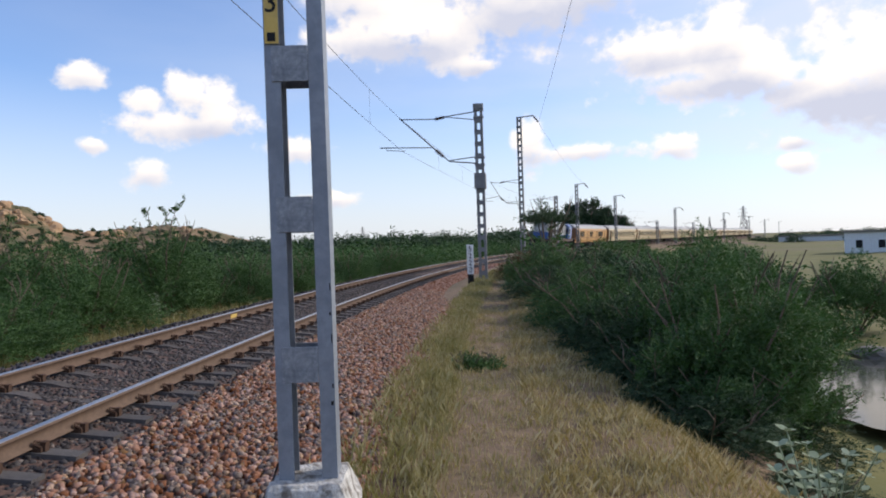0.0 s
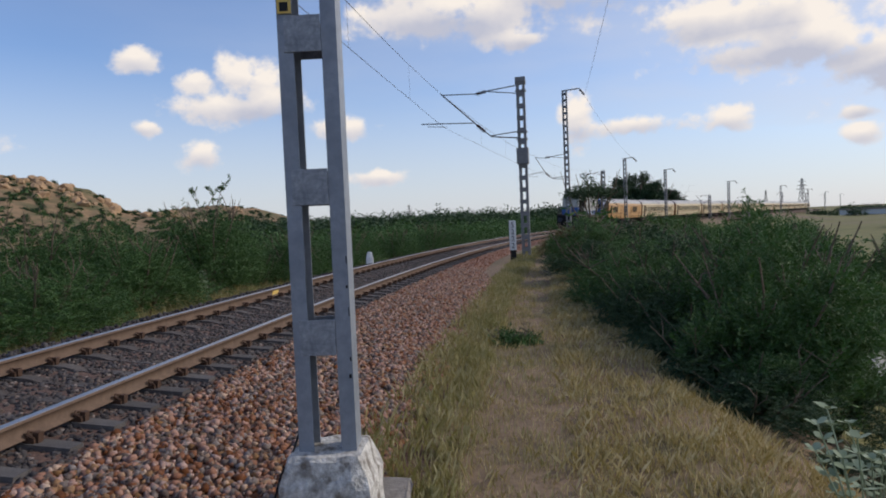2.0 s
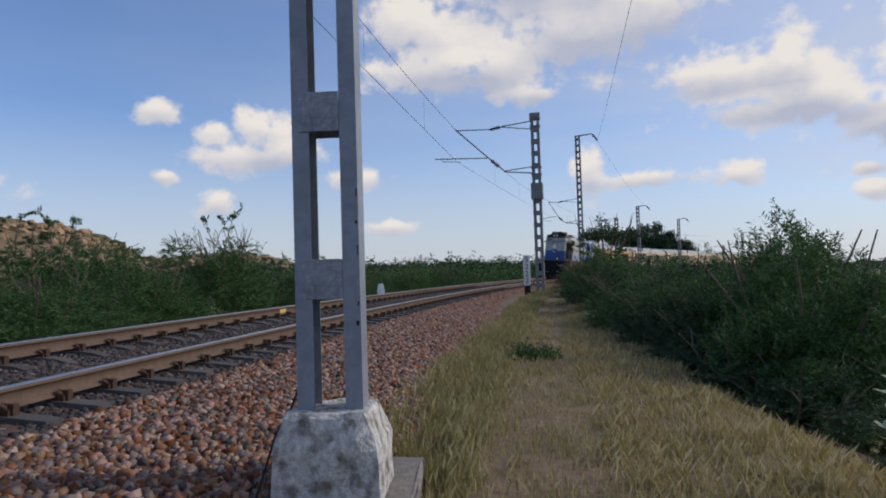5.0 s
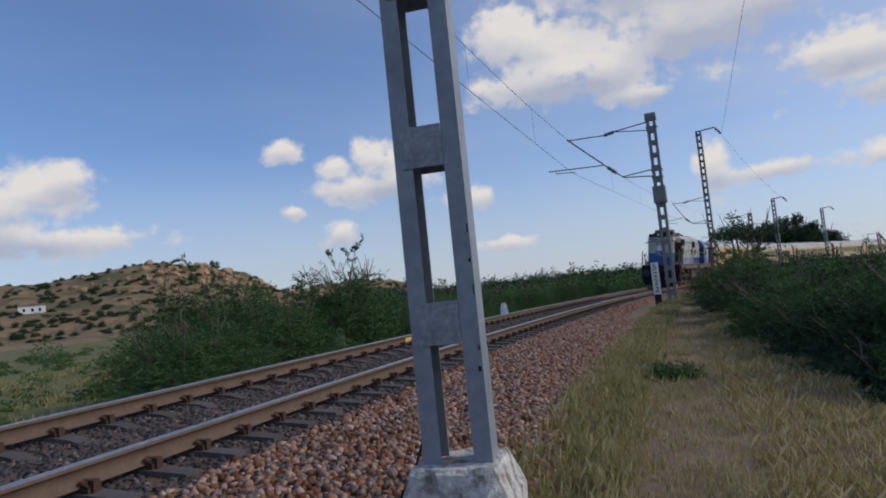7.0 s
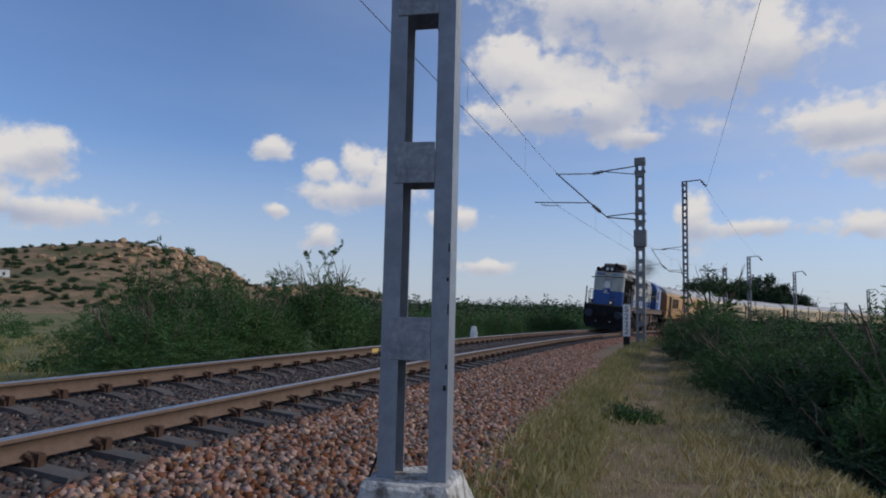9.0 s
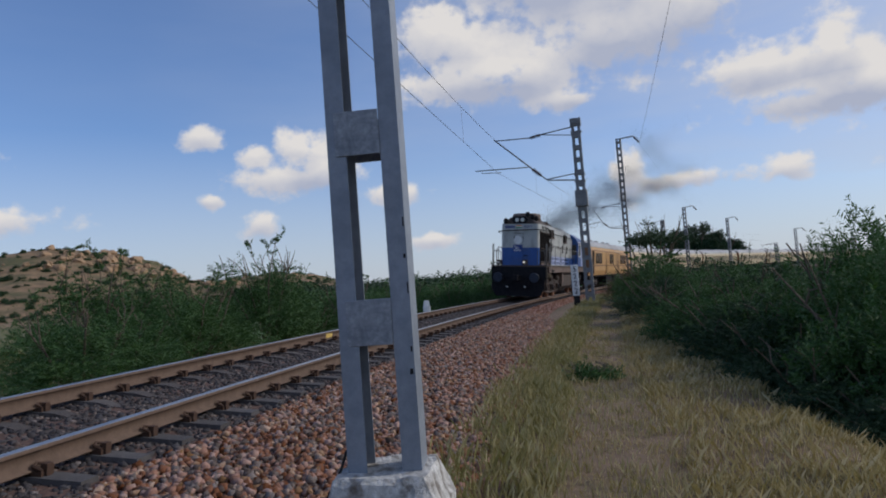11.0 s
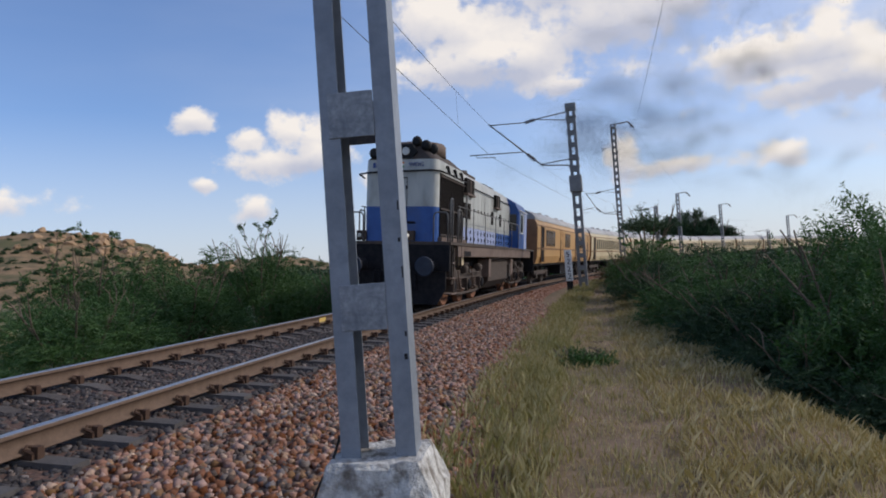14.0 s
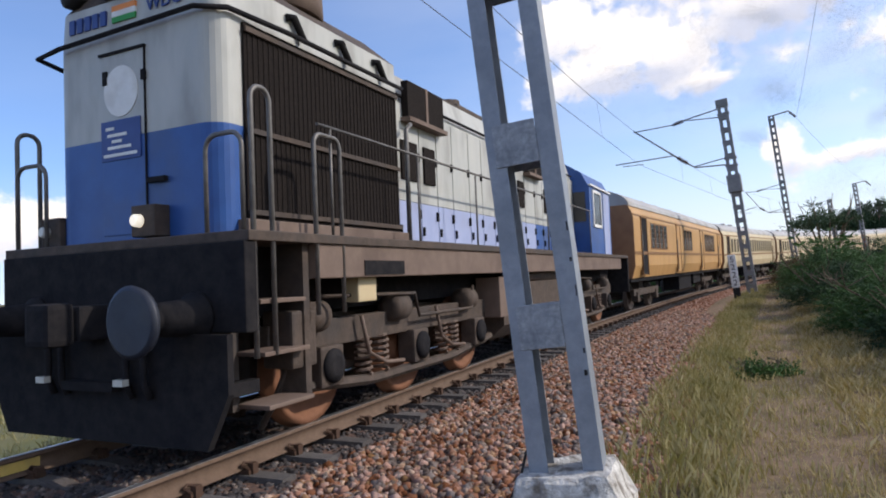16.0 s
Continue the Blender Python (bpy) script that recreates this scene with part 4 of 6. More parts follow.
bb = bush("dry_bush", 51, 1.5, 1.0, 60, 12, 10, 0.09, "leaf_brown", "reddish brown half-dry bush by the mast", spray_len=0.42)
plant(bb, [(8.0, 28.2, 0, 1.0, 1.05), (8.7, 30.5, 90, 0.8, 0.9)])


def grass(name, n, region, h0, h1, mat, label, width=0.006, lean=0.35):
    """Single blades scattered in tufts over a strip beside the track: s0, s1, u0, u1."""
    rn = np.random.default_rng(n)
    s0, s1, u0, u1 = region
    tufts = max(1, n // 14)
    ts, tu = s0 + (s1 - s0) * rn.uniform(0, 1, tufts) ** 1.35, rn.uniform(u0, u1, tufts)
    k = rn.integers(0, tufts, n)
    s, u = ts[k] + rn.normal(0, 0.09, n), tu[k] + rn.normal(0, 0.09, n)
    x, y = along(s, u)
    z = np.maximum(ground_z(x, y), np.where(u < 4.35, ballast_z(u, s), -9)) - 0.01
    z = np.where((np.abs(x - NEAR_MAST[0] + 0.08) < 0.62) & (np.abs(y - NEAR_MAST[1] - 0.12) < 0.66), z - 1.0, z)
    h = rn.uniform(h0, h1, n) * rn.uniform(0.6, 1.1, tufts)[k]
    a = rn.uniform(0, 2 * np.pi, n)
    ln = rn.uniform(0.1, 1.0, n) * lean * h
    dx, dy = np.cos(a), np.sin(a)
    wx, wy = -dy * width, dx * width
    b = np.stack([x, y, z], -1)
    V = np.stack([b - np.stack([wx, wy, 0 * x], -1), b + np.stack([wx, wy, 0 * x], -1),
                  b + np.stack([dx * ln * 0.35 + wx * 0.7, dy * ln * 0.35 + wy * 0.7, h * 0.6], -1),
                  b + np.stack([dx * ln, dy * ln, h], -1)], 1)
    F = (np.array([[0, 1, 2, 3]])[None] + 4 * np.arange(n)[:, None, None]).reshape(-1, 4)
    tagged(soup(name, V.reshape(-1, 3), F, M[mat]), label, "grass", kind="stuff")


def far_scrub(name, n, place, size, mat, label, leaf=0.22, height=(1.2, 2.6)):
    rn = np.random.default_rng(len(name) + n)
    C, H = place(rn, n)
    per = 110
    P = np.repeat(C, per, 0)
    q = rn.normal(0, 1, (len(P), 3))
    q /= np.linalg.norm(q, axis=1, keepdims=True)
    q[:, 2] = np.abs(q[:, 2])
    q *= (rn.uniform(0.35, 1.0, len(P)) ** 0.5 * (1 + 0.22 * np.sin(q[:, 0] * 6 + np.repeat(H, per) * 9) * np.cos(q[:, 1] * 5 + np.repeat(H, per) * 7)))[:, None]
    hh = np.repeat(H, per)
    P[:, :2] += q[:, :2] * (size * 1.6) * np.repeat(rn.uniform(0.7, 1.3, len(C)), per)[:, None]
    P[:, 2] += hh * q[:, 2]
    D = rn.normal(0, 1, P.shape) * np.array([1, 1, 0.45])
    D /= np.linalg.norm(D, axis=1, keepdims=True)
    V, F = leaflets(P, D, 2, np.full(len(P), leaf * 2), leaf * 1.6, leaf * 0.33, rn, 0)
    tagged(soup(name, V, F, M[mat]), label, "scrub", kind="stuff")


def scrub_left(rn, n):
    s, u = rn.uniform(38, 210, n), -rn.uniform(7.5, 75, n) * rn.uniform(0.4, 1, n)
    u = np.minimum(u, -6.5)
    x, y = along(s, u)
    return np.stack([x, y, ground_z(x, y)], -1), rn.uniform(1.8, 3.9, n)


def scrub_right(rn, n):
    s, u = rn.uniform(18, 120, n), rn.uniform(6.5, 26, n)
    x, y = along(s, u)
    return np.stack([x, y, ground_z(x, y)], -1), rn.uniform(1.2, 2.7, n)


def scrub_far(rn, n):
    a, d = np.radians(rn.uniform(-14, 20, n)), rn.uniform(150, 420, n)
    x, y = d * np.sin(a), d * np.cos(a)
    keep = lateral(x, y)[1] < -10
    x, y, d = x[keep], y[keep], d[keep]
    return np.stack([x, y, ground_z(x, y)], -1), 3.4 + d * 0.014 * rn.uniform(0.5, 1.3, len(d))


far_scrub("scrub_thicket", 420, scrub_left, 1.5, "leaf", "green thorn scrub spreading beyond the track")


def scrub_field(rn, n):
    x, y = rn.uniform(-70, -11, n), rn.uniform(4, 120, n)
    return np.stack([x, y, ground_z(x, y)], -1), rn.uniform(0.25, 1.0, n) * rn.uniform(0.5, 1.3, n)


far_scrub("field_weeds", 170, scrub_field, 0.7, "leaf", "low green weeds scattered over the field", 0.12)
grass("field_grass_tufts", 30000, (-12, 40, -26, -7.0), 0.08, 0.3, "grass_green", "rough olive grass over the field", 0.007, 0.8)
far_scrub("bank_thicket", 120, scrub_right, 1.2, "leaf", "green thorn scrub along the ditch")


def scrub_east(rn, n):
    a, d = np.radians(rn.uniform(27, 70, n)), rn.uniform(260, 560, n)
    x, y = d * np.sin(a), d * np.cos(a)
    keep = np.abs(lateral(x, y)[1]) > 12
    x, y, d = x[keep], y[keep], d[keep]
    return np.stack([x, y, ground_z(x, y)], -1), 1.5 + d * 0.006 * rn.uniform(0.4, 1.3, len(d))


far_scrub("eastern_woods", 300, scrub_east, 2.6, "leaf_dark", "dark line of far trees beyond the fields", 0.6)
far_scrub("distant_woods", 420, scrub_far, 2.6, "leaf_dark", "dark line of distant trees", 0.6)

t1 = bush("dark_tree", 71, 6.5, 4.0, 150, 14, 9, 0.30, "leaf_dark", "dark leafy tree standing behind the railway", "tree", 1.2, 0.8, 0.05, 1.0)
plant(t1, [(55.8, 165.8, 0, 1.26, 1.34), (60.2, 164.4, 60, 1.56, 1.29), (64.1, 162.8, 200, 1.62, 1.34), (68.1, 161.2, 120, 1.44, 1.23), (71.7, 159.6, 300, 1.20, 1.12), (-58, 190, 10, 1.0, 1.1)])
t2 = bush("thin_tree", 83, 5.2, 2.5, 60, 7, 7, 0.14, "leaf_dark", "sparse small-leaved tree with open branches", "tree", 0.7, 0.8, 0.03, 3.0)
plant(t2, [(16.2, 50.0, 0, 1.15, 1.0)])


def milkweed(name, seed, stems, label):
    """Upright stems with broad pale leaves in pairs and a rosette at each tip."""
    r = random.Random(seed)
    root = tagged(new(name), label, "plant")
    V, F = [], []
    bm = bmesh.new()
    for i in range(stems):
        a = r.uniform(0, 6.28)
        h, lean = r.uniform(0.7, 1.25), r.uniform(0.1, 0.4)
        p = [Vector((lean * f ** 1.3 * math.cos(a) + 0.06 * math.cos(a), lean * f ** 1.3 * math.sin(a) + 0.06 * math.sin(a), h * f)) for f in (0, 0.3, 0.6, 1)]
        tube(bm, p, 0.012, 5, 0.006)
        for f, n in ((0.45, 2), (0.6, 2), (0.75, 3), (0.88, 4), (1.0, 5)):
            c = p[0].lerp(p[-1], f)
            for k in range(n):
                b = a + 2 * math.pi * k / n + r.uniform(-0.4, 0.4) + f * 2
                ll = r.uniform(0.07, 0.115)
                d = Vector((math.cos(b), math.sin(b), r.uniform(0.3, 0.9))).normalized()
                w = d.cross(Vector((0, 0, 1))).normalized() * ll * 0.30
                q = len(V)
                V += [c, c + d * ll * 0.35 + w, c + d * ll * 0.75 + w * 0.85, c + d * ll - Vector((0, 0, 0.01)), c + d * ll * 0.75 - w * 0.85, c + d * ll * 0.35 - w]
                F.append([q, q + 1, q + 2, q + 3, q + 4, q + 5])
    tagged(part("stalk", bm, M["leaf_pale"], root), kind="stuff")
    soup("leaves", np.array([tuple(v) for v in V]), np.array(F), M["leaf_pale"], root)
    return root


mw = milkweed("milkweed", 5, 5, "pale grey-green milkweed with broad leaves by the path")
plant(mw, [(3.85, 4.75, 0, 1.0, 0.9), (4.5, 5.5, 80, 0.95, 0.85), (-5.8, 23.4, 40, 1.0, 1.1), (-8.0, 20.3, 10, 0.7, 0.8), (4.55, 4.6, 140, 0.75, 0.75)])


grass("short_grass", 22000, (-9, 26, 4.2, 6.0), 0.015, 0.07, "grass_dry", "short dry brown grass along the trodden path", 0.004, 0.9)
grass("dry_grass", 66000, (-9, 40, 5.6, 8.2), 0.04, 0.20, "grass_dry", "dry straw-coloured grass on the bank", 0.0032, 0.8)
grass("sparse_grass", 6000, (-9, 30, 4.3, 6.2), 0.04, 0.16, "grass_dry", "thin dry grass over the path", 0.0032, 0.8)
grass("verge_grass", 34000, (-9, 30, 3.72, 4.6), 0.06, 0.24, "grass_green", "yellow green grass at the foot of the ballast", 0.0032, 0.6)
grass("green_tufts", 11000, (-9, 10, 4.4, 7.6), 0.04, 0.14, "grass_green", "green weeds and tufts in the path", 0.006)
grass("far_verge_grass", 16000, (-6, 40, -7.5, -4.0), 0.1, 0.4, "grass_green", "green grass beyond the outer shoulder", 0.006)
clump = bush("weed_clump", 97, 0.26, 0.5, 40, 14, 8, 0.05, "leaf", "low green weed clump on the path", "plant", 0.22, 0.8, 0.012)
plant(clump, [(2.56, 12.0, 0, 1.05, 1.0), (1.25, 13.6, 50, 0.35, 1.1), (0.85, 10.2, 150, 0.3, 1.1)])


# ---- rocky hill ----
def make_hill():
    A = np.radians(np.linspace(-66, -2, 130))
    az = np.array([-66, -55, -48, -42, -38.5, -34.8, -31, -28.5, -26.3, -24.5, -22.7, -21.5, -20, -17, -14, -12, -10.3, -8, -5, -2])
    el = np.array([2.2, 3.2, 3.9, 4.1, 4.1, 4.7, 5.1, 4.9, 4.5, 4.0, 3.4, 2.4, 2.0, 2.1, 2.3, 2.1, 1.7, 1.1, 0.5, 0.0])
    top = np.tan(np.radians(np.interp(np.degrees(A), az, el))) * 450
    R = np.linspace(250, 640, 44)
    prof = np.interp(R, [250, 300, 380, 450, 500, 640], [0, 0.07, 0.52, 1.0, 0.85, 0.1])
    X, Y = R[None] * np.sin(A)[:, None], R[None] * np.cos(A)[:, None]
    rn = np.random.default_rng(4)
    Z = -2.2 + (top[:, None] + 2.5) * prof[None] + (waves(X * 0.09, Y * 0.09, 1) * 1.6 + waves(X * 0.3, Y * 0.3, 3) * 0.7 + rn.normal(0, 0.35, X.shape)) * np.minimum(prof[None], top[:, None] / 12)
    n, m = X.shape
    idx = np.arange(n * m).reshape(n, m)
    f = np.stack([idx[:-1, :-1], idx[1:, :-1], idx[1:, 1:], idx[:-1, 1:]], -1).reshape(-1, 4)
    h = soup("rocky_hill", np.stack([X, Y, Z], -1).reshape(-1, 3), f, M["hill"])
    h.data.polygons.foreach_set("use_smooth", np.ones(len(f), dtype=bool))
    tagged(h, "low tan rocky hill with scattered scrub and boulders", "hill", kind="structure")
    r = random.Random(8)
    for i in range(90):
        a = r.uniform(-36, -10.5)
        if i < 60:
            a = r.uniform(-31, -21.5)
        rr = r.uniform(395, 455)
        t = float(np.interp(a, az, el))
        base = -2.2 + (math.tan(math.radians(t)) * 450 + 2.5) * float(np.interp(rr, R, prof))
        k = r.uniform(0.9, 3.2) if i < 76 else r.uniform(0.8, 1.8)
        bm = bmesh.new()
        bmesh.ops.create_icosphere(bm, subdivisions=2, radius=1.0)
        for v in bm.verts:
            nn = noise.noise(v.co * 1.3 + Vector((i * 3.1, 0, 0)))
            v.co *= 1 + 0.45 * nn
        o = tagged(part("boulder", bm, M["rock"]), "weathered tan granite boulder on the hill", "boulder", "boulders on the hill")
        o.matrix_world = pose(rr * math.sin(radians(a)), rr * math.cos(radians(a)), base + k * 0.2, r.uniform(0, 40), r.uniform(0, 40), r.uniform(0, 360)) @ Matrix.Diagonal((k * r.uniform(0.8, 1.5), k, k * r.uniform(0.6, 0.9), 1))

    def on_hill(rn, n):
        a, d = np.radians(rn.uniform(-58, -10, n)), rn.uniform(285, 455, n)
        t = np.tan(np.radians(np.interp(np.degrees(a), az, el))) * 450
        z = -2.2 + (t + 2.5) * np.interp(d, R, prof)
        return np.stack([d * np.sin(a), d * np.cos(a), z - 0.3], -1), rn.uniform(0.5, 2.4, n) * rn.uniform(0.5, 1.3, n)

    far_scrub("hill_scrub", 900, on_hill, 0.7, "leaf_dark", "dark scrub dotted over the hillside", 0.45)


make_hill()
bm = bmesh.new()
box(bm, -5.5, 5.5, -3, 3, -1.5, 3.4, 0.05)
hs = tagged(new("house"), "small white flat-roofed house below the hill", "house")
hs.matrix_world = pose(-229, 286, 13.2, 0, 0, 38)
part("wall", bm, M["white"], hs)
bm = bmesh.new()
box(bm, -6, 6, -3.5, 3.5, 3.4, 3.75, 0.03)
part("roof", bm, M["slab"], hs)
for x in (-3.2, 0.2, 3.2):
    bm = bmesh.new()
    box(bm, x - 0.5, x + 0.5, -3.06, -3.0, 0.6, 2.0)
    part("window", bm, M["black"], hs)


h2 = copy_thing(hs, pose(96, 104, -2.3, 0, 0, -50))
tagged(h2, "small pale flat-roofed hut in the far fields")


shed = tagged(new("long_shed"), "long low white shed far across the fields", "building")
shed.matrix_world = pose(199.1, 237.6, 0, 0, 0, -48.0)
one_wall = bmesh.new()
box(one_wall, -21.4, 21.4, -4, 4, -2.5, -0.52, 0.03)
part("wall", one_wall, M["white"], shed)
one_roof = bmesh.new()
prism(one_roof, [(-21.9, -0.52), (21.9, -0.52), (21.7, -0.02), (-21.7, -0.02)], -4.6, 4.6)
part("roof", one_roof, M["slab"], shed)


def pylon(x, y, h, k=1.0):
    r = tagged(new("transmission_tower"), "distant steel lattice power pylon", "pylon", "power pylons")
    r.matrix_world = pose(x, y, -2, 0, 0, random.uniform(0, 60))
    bm = bmesh.new()
    def w(z):
        return h * (0.11 * (1 - z / h) ** 1.4 + 0.018)
    levels = [0, 0.2, 0.38, 0.52, 0.64, 0.74, 0.83, 0.91, 1.0]
    for f0, f1 in zip(levels, levels[1:]):
        a, b = w(f0 * h), w(f1 * h)
        c0 = [(-a, -a), (a, -a), (a, a), (-a, a)]
        c1 = [(-b, -b), (b, -b), (b, b), (-b, b)]
        for i in range(4):
            j = (i + 1) % 4
            for p, q in ((c0[i], c1[i]), (c0[i], c1[j]), (c0[j], c1[i])):
                tube(bm, [(*p, f0 * h), (*q, f1 * h)], 0.11 * k, 4)
    part("tower_frame", bm, M["steel_far"], r)
    for z, l in ((0.66, 0.2), (0.78, 0.17), (0.9, 0.14)):
        bm = bmesh.new()
        tube(bm, [(-l * h, 0, z * h), (l * h, 0, z * h)], 0.14 * k, 4)
        tube(bm, [(-l * h, 0, z * h), (0, 0, z * h + 0.05 * h), (l * h, 0, z * h)], 0.1 * k, 4)
        part("cross_arm", bm, M["steel_far"], r)


for a, d, h in ((1.9, 900, 30), (-10.4, 700, 24), (33.5, 700, 30), (31, 900, 26)):
    pylon(d * math.sin(radians(a)), d * math.cos(radians(a)), h, 1.3)

# ---- the train ----
M.update(
    lblue=material("loco_blue", (0.022, 0.075, 0.26), (0.03, 0.10, 0.33), 3.0, 0.4, c3=(0.05, 0.075, 0.16), scale3=1.6, amount3=0.55, bump=0.05, bump_scale=12),
    lgrey=material("loco_cream", (0.41, 0.42, 0.40), (0.49, 0.49, 0.455), 3.0, 0.45, c3=(0.24, 0.23, 0.21), scale3=2.2, amount3=0.7, stretch=(1, 1, 0.35)),
    lpale=material("loco_pale_blue", (0.31, 0.36, 0.56), (0.37, 0.42, 0.62), 3.0, 0.45, c3=(0.24, 0.26, 0.38), scale3=1.5, amount3=0.5),
    grime=material("grimy_steel", (0.052, 0.039, 0.032), (0.10, 0.073, 0.058), 7.0, 0.8, 0.1, bump=0.3, bump_scale=25, c3=(0.05, 0.045, 0.045), scale3=2.0, amount3=0.6),
    sill=material("dusty_brown_sill", (0.135, 0.095, 0.076), (0.185, 0.132, 0.105), 5.0, 0.75, c3=(0.09, 0.06, 0.047), scale3=1.4, amount3=0.6, bump=0.12, bump_scale=30),
    dark=material("dark_underframe", (0.012, 0.012, 0.015), (0.026, 0.024, 0.025), 8.0, 0.9, spec=0.12, bump=0.2, bump_scale=25),
    grille=material("radiator_grille", (0.012, 0.010, 0.010), (0.024, 0.019, 0.017), 30.0, 0.9, spec=0.1, bump=0.3, bump_scale=80),
    bluedisc=material("buffer_blue_grey", (0.016, 0.022, 0.038), (0.03, 0.038, 0.058), 6.0, 0.55, 0.2, c3=(0.04, 0.042, 0.052), scale3=4, amount3=0.6),
    railpipe=material("grey_handrail", (0.11, 0.105, 0.10), (0.18, 0.172, 0.165), 9.0, 0.5, 0.3),
    coach=material("coach_yellow", (0.46, 0.25, 0.09), (0.54, 0.32, 0.13), 2.0, 0.5, c3=(0.45, 0.26, 0.09), scale3=0.9, amount3=0.6, stretch=(1, 1, 0.3)),
    cream=material("coach_cream", (0.52, 0.43, 0.27), (0.60, 0.50, 0.32), 2.0, 0.5, c3=(0.48, 0.36, 0.2), scale3=0.9, amount3=0.5),
    brown=material("coach_brown_end", (0.27, 0.13, 0.06), (0.34, 0.17, 0.08), 3.0, 0.6, c3=(0.16, 0.09, 0.05), scale3=1.2, amount3=0.5),
    band=material("coach_brown_band", (0.20, 0.10, 0.04), (0.25, 0.13, 0.05), 3.0, 0.55),
    roofs=material("coach_silver_roof", (0.36, 0.36, 0.36), (0.48, 0.47, 0.46), 2.0, 0.6, 0.1, c3=(0.28, 0.25, 0.22), scale3=0.7, amount3=0.6),
    glass=material("dark_window", (0.02, 0.022, 0.026), (0.035, 0.036, 0.04), 2.0, 0.15, spec=0.6),
    orange=material("flag_saffron", (0.75, 0.25, 0.06), rough=0.6),
    green=material("flag_green", (0.03, 0.28, 0.06), rough=0.6),
    placard=material("placard_blue", (0.02, 0.045, 0.19), (0.03, 0.06, 0.23), 5, 0.4),
    lamp=glow("headlamp_glow", (1.0, 0.92, 0.75), 0.5),
    lens=material("lamp_lens", (0.55, 0.55, 0.52), (0.65, 0.65, 0.6), 4.0, 0.1),
    rust=material("rusty_wheel", (0.17, 0.075, 0.04), (0.24, 0.11, 0.06), 6.0, 0.8, 0.2),
)


def one(name, mat, parent, *boxes, bev=0.0, label=""):
    bm = bmesh.new()
    for b in boxes:
        box(bm, *b, bev)
    return part(name, bm, M[mat], parent, label)


def pipe(name, mat, parent, pts, r=0.02, label=""):
    bm = bmesh.new()
    tube(bm, pts, r, 8)
    return part(name, bm, M[mat], parent, label)


def loop(x0, x1, y0, y1, z0, z1, k=5, c=0.12):
    """Points of an upside-down U of pipe."""
    pts = [Vector((x0, y0, z0))]
    for i in range(k + 1):
        f = i / k * math.pi / 2
        pts.append(Vector((x0, y0, z1 - c)).lerp(Vector((x1, y1, z1 - c)), c / max(c * 2.2, math.hypot(x1 - x0, y1 - y0)) * (1 - math.cos(f))) + Vector((0, 0, c * math.sin(f))))
    for i in range(k, -1, -1):
        f = i / k * math.pi / 2
        pts.append(Vector((x1, y1, z1 - c)).lerp(Vector((x0, y0, z1 - c)), c / max(c * 2.2, math.hypot(x1 - x0, y1 - y0)) * (1 - math.cos(f))) + Vector((0, 0, c * math.sin(f))))
    pts.append(Vector((x1, y1, z0)))
    return pts


def plan(bm, outline, z0, z1, top=None):
    """An (x, y) outline raised from z0 to z1; top: another outline for the upper rim."""
    a = [bm.verts.new((x, y, z0)) for x, y in outline]
    b = [bm.verts.new((x, y, z1)) for x, y in (top or outline)]
    n = len(a)
    for i in range(n):
        bm.faces.new((a[i], a[(i + 1) % n], b[(i + 1) % n], b[i]))
    bm.faces.new(a[::-1])
    bm.faces.new(b)


def nose_outline(w, y0, y1, r):
    """Rounded front corners at y0, square at the back y1."""
    pts = [(-w, y1)]
    for i in range(7):
        f = math.radians(90 * i / 6)
        pts.append((-w + r - r * math.cos(f), y0 + r - r * math.sin(f)))
    for i in range(7):
        f = math.radians(90 * (1 - i / 6))
        pts.append((w - r + r * math.cos(f), y0 + r - r * math.sin(f)))
    pts.append((w, y1))
    return pts


WHEELS = []


def wheelset(parent, y, r, gauge=0.80, mat="rust"):
    """Two flanged wheels and their axle, turning about x."""
    w = new("wheelset")
    w.parent = parent
    w.location = (0, y, r)
    for sg in (-1, 1):
        bm = bmesh.new()
        a, b = sg * (gauge + 0.0), sg * (gauge + 0.15)
        lathe(bm, (a, 0, 0), (b, 0, 0), [(0, 0.1), (0.0, r + 0.028), (0.2, r + 0.028), (0.25, r), (1.0, r - 0.004), (1.0, r - 0.075), (0.72, r - 0.09), (0.62, 0.2), (1.05, 0.17), (1.1, 0.1)], 28)
        part("wheel", bm, M[mat], w)
    bm = bmesh.new()
    tube(bm, [(-gauge, 0, 0), (gauge, 0, 0)], 0.085, 10)
    for k in range(3):
        a = 2 * math.pi * k / 3
        tube(bm, [(gauge + 0.155, 0.09 * math.cos(a), 0.09 * math.sin(a)), (gauge + 0.185, 0.09 * math.cos(a), 0.09 * math.sin(a))], 0.02, 6)
    part("axle", bm, M["grime"], w)
    WHEELS.append((w, r, y))
    return w


def spring(bm, x, y, z0, z1, r=0.085, turns=6):
    n = turns * 10
    tube(bm, [(x + r * math.cos(2 * math.pi * i / 10), y + r * math.sin(2 * math.pi * i / 10), z0 + (z1 - z0) * i / n) for i in range(n + 1)], 0.017, 5)


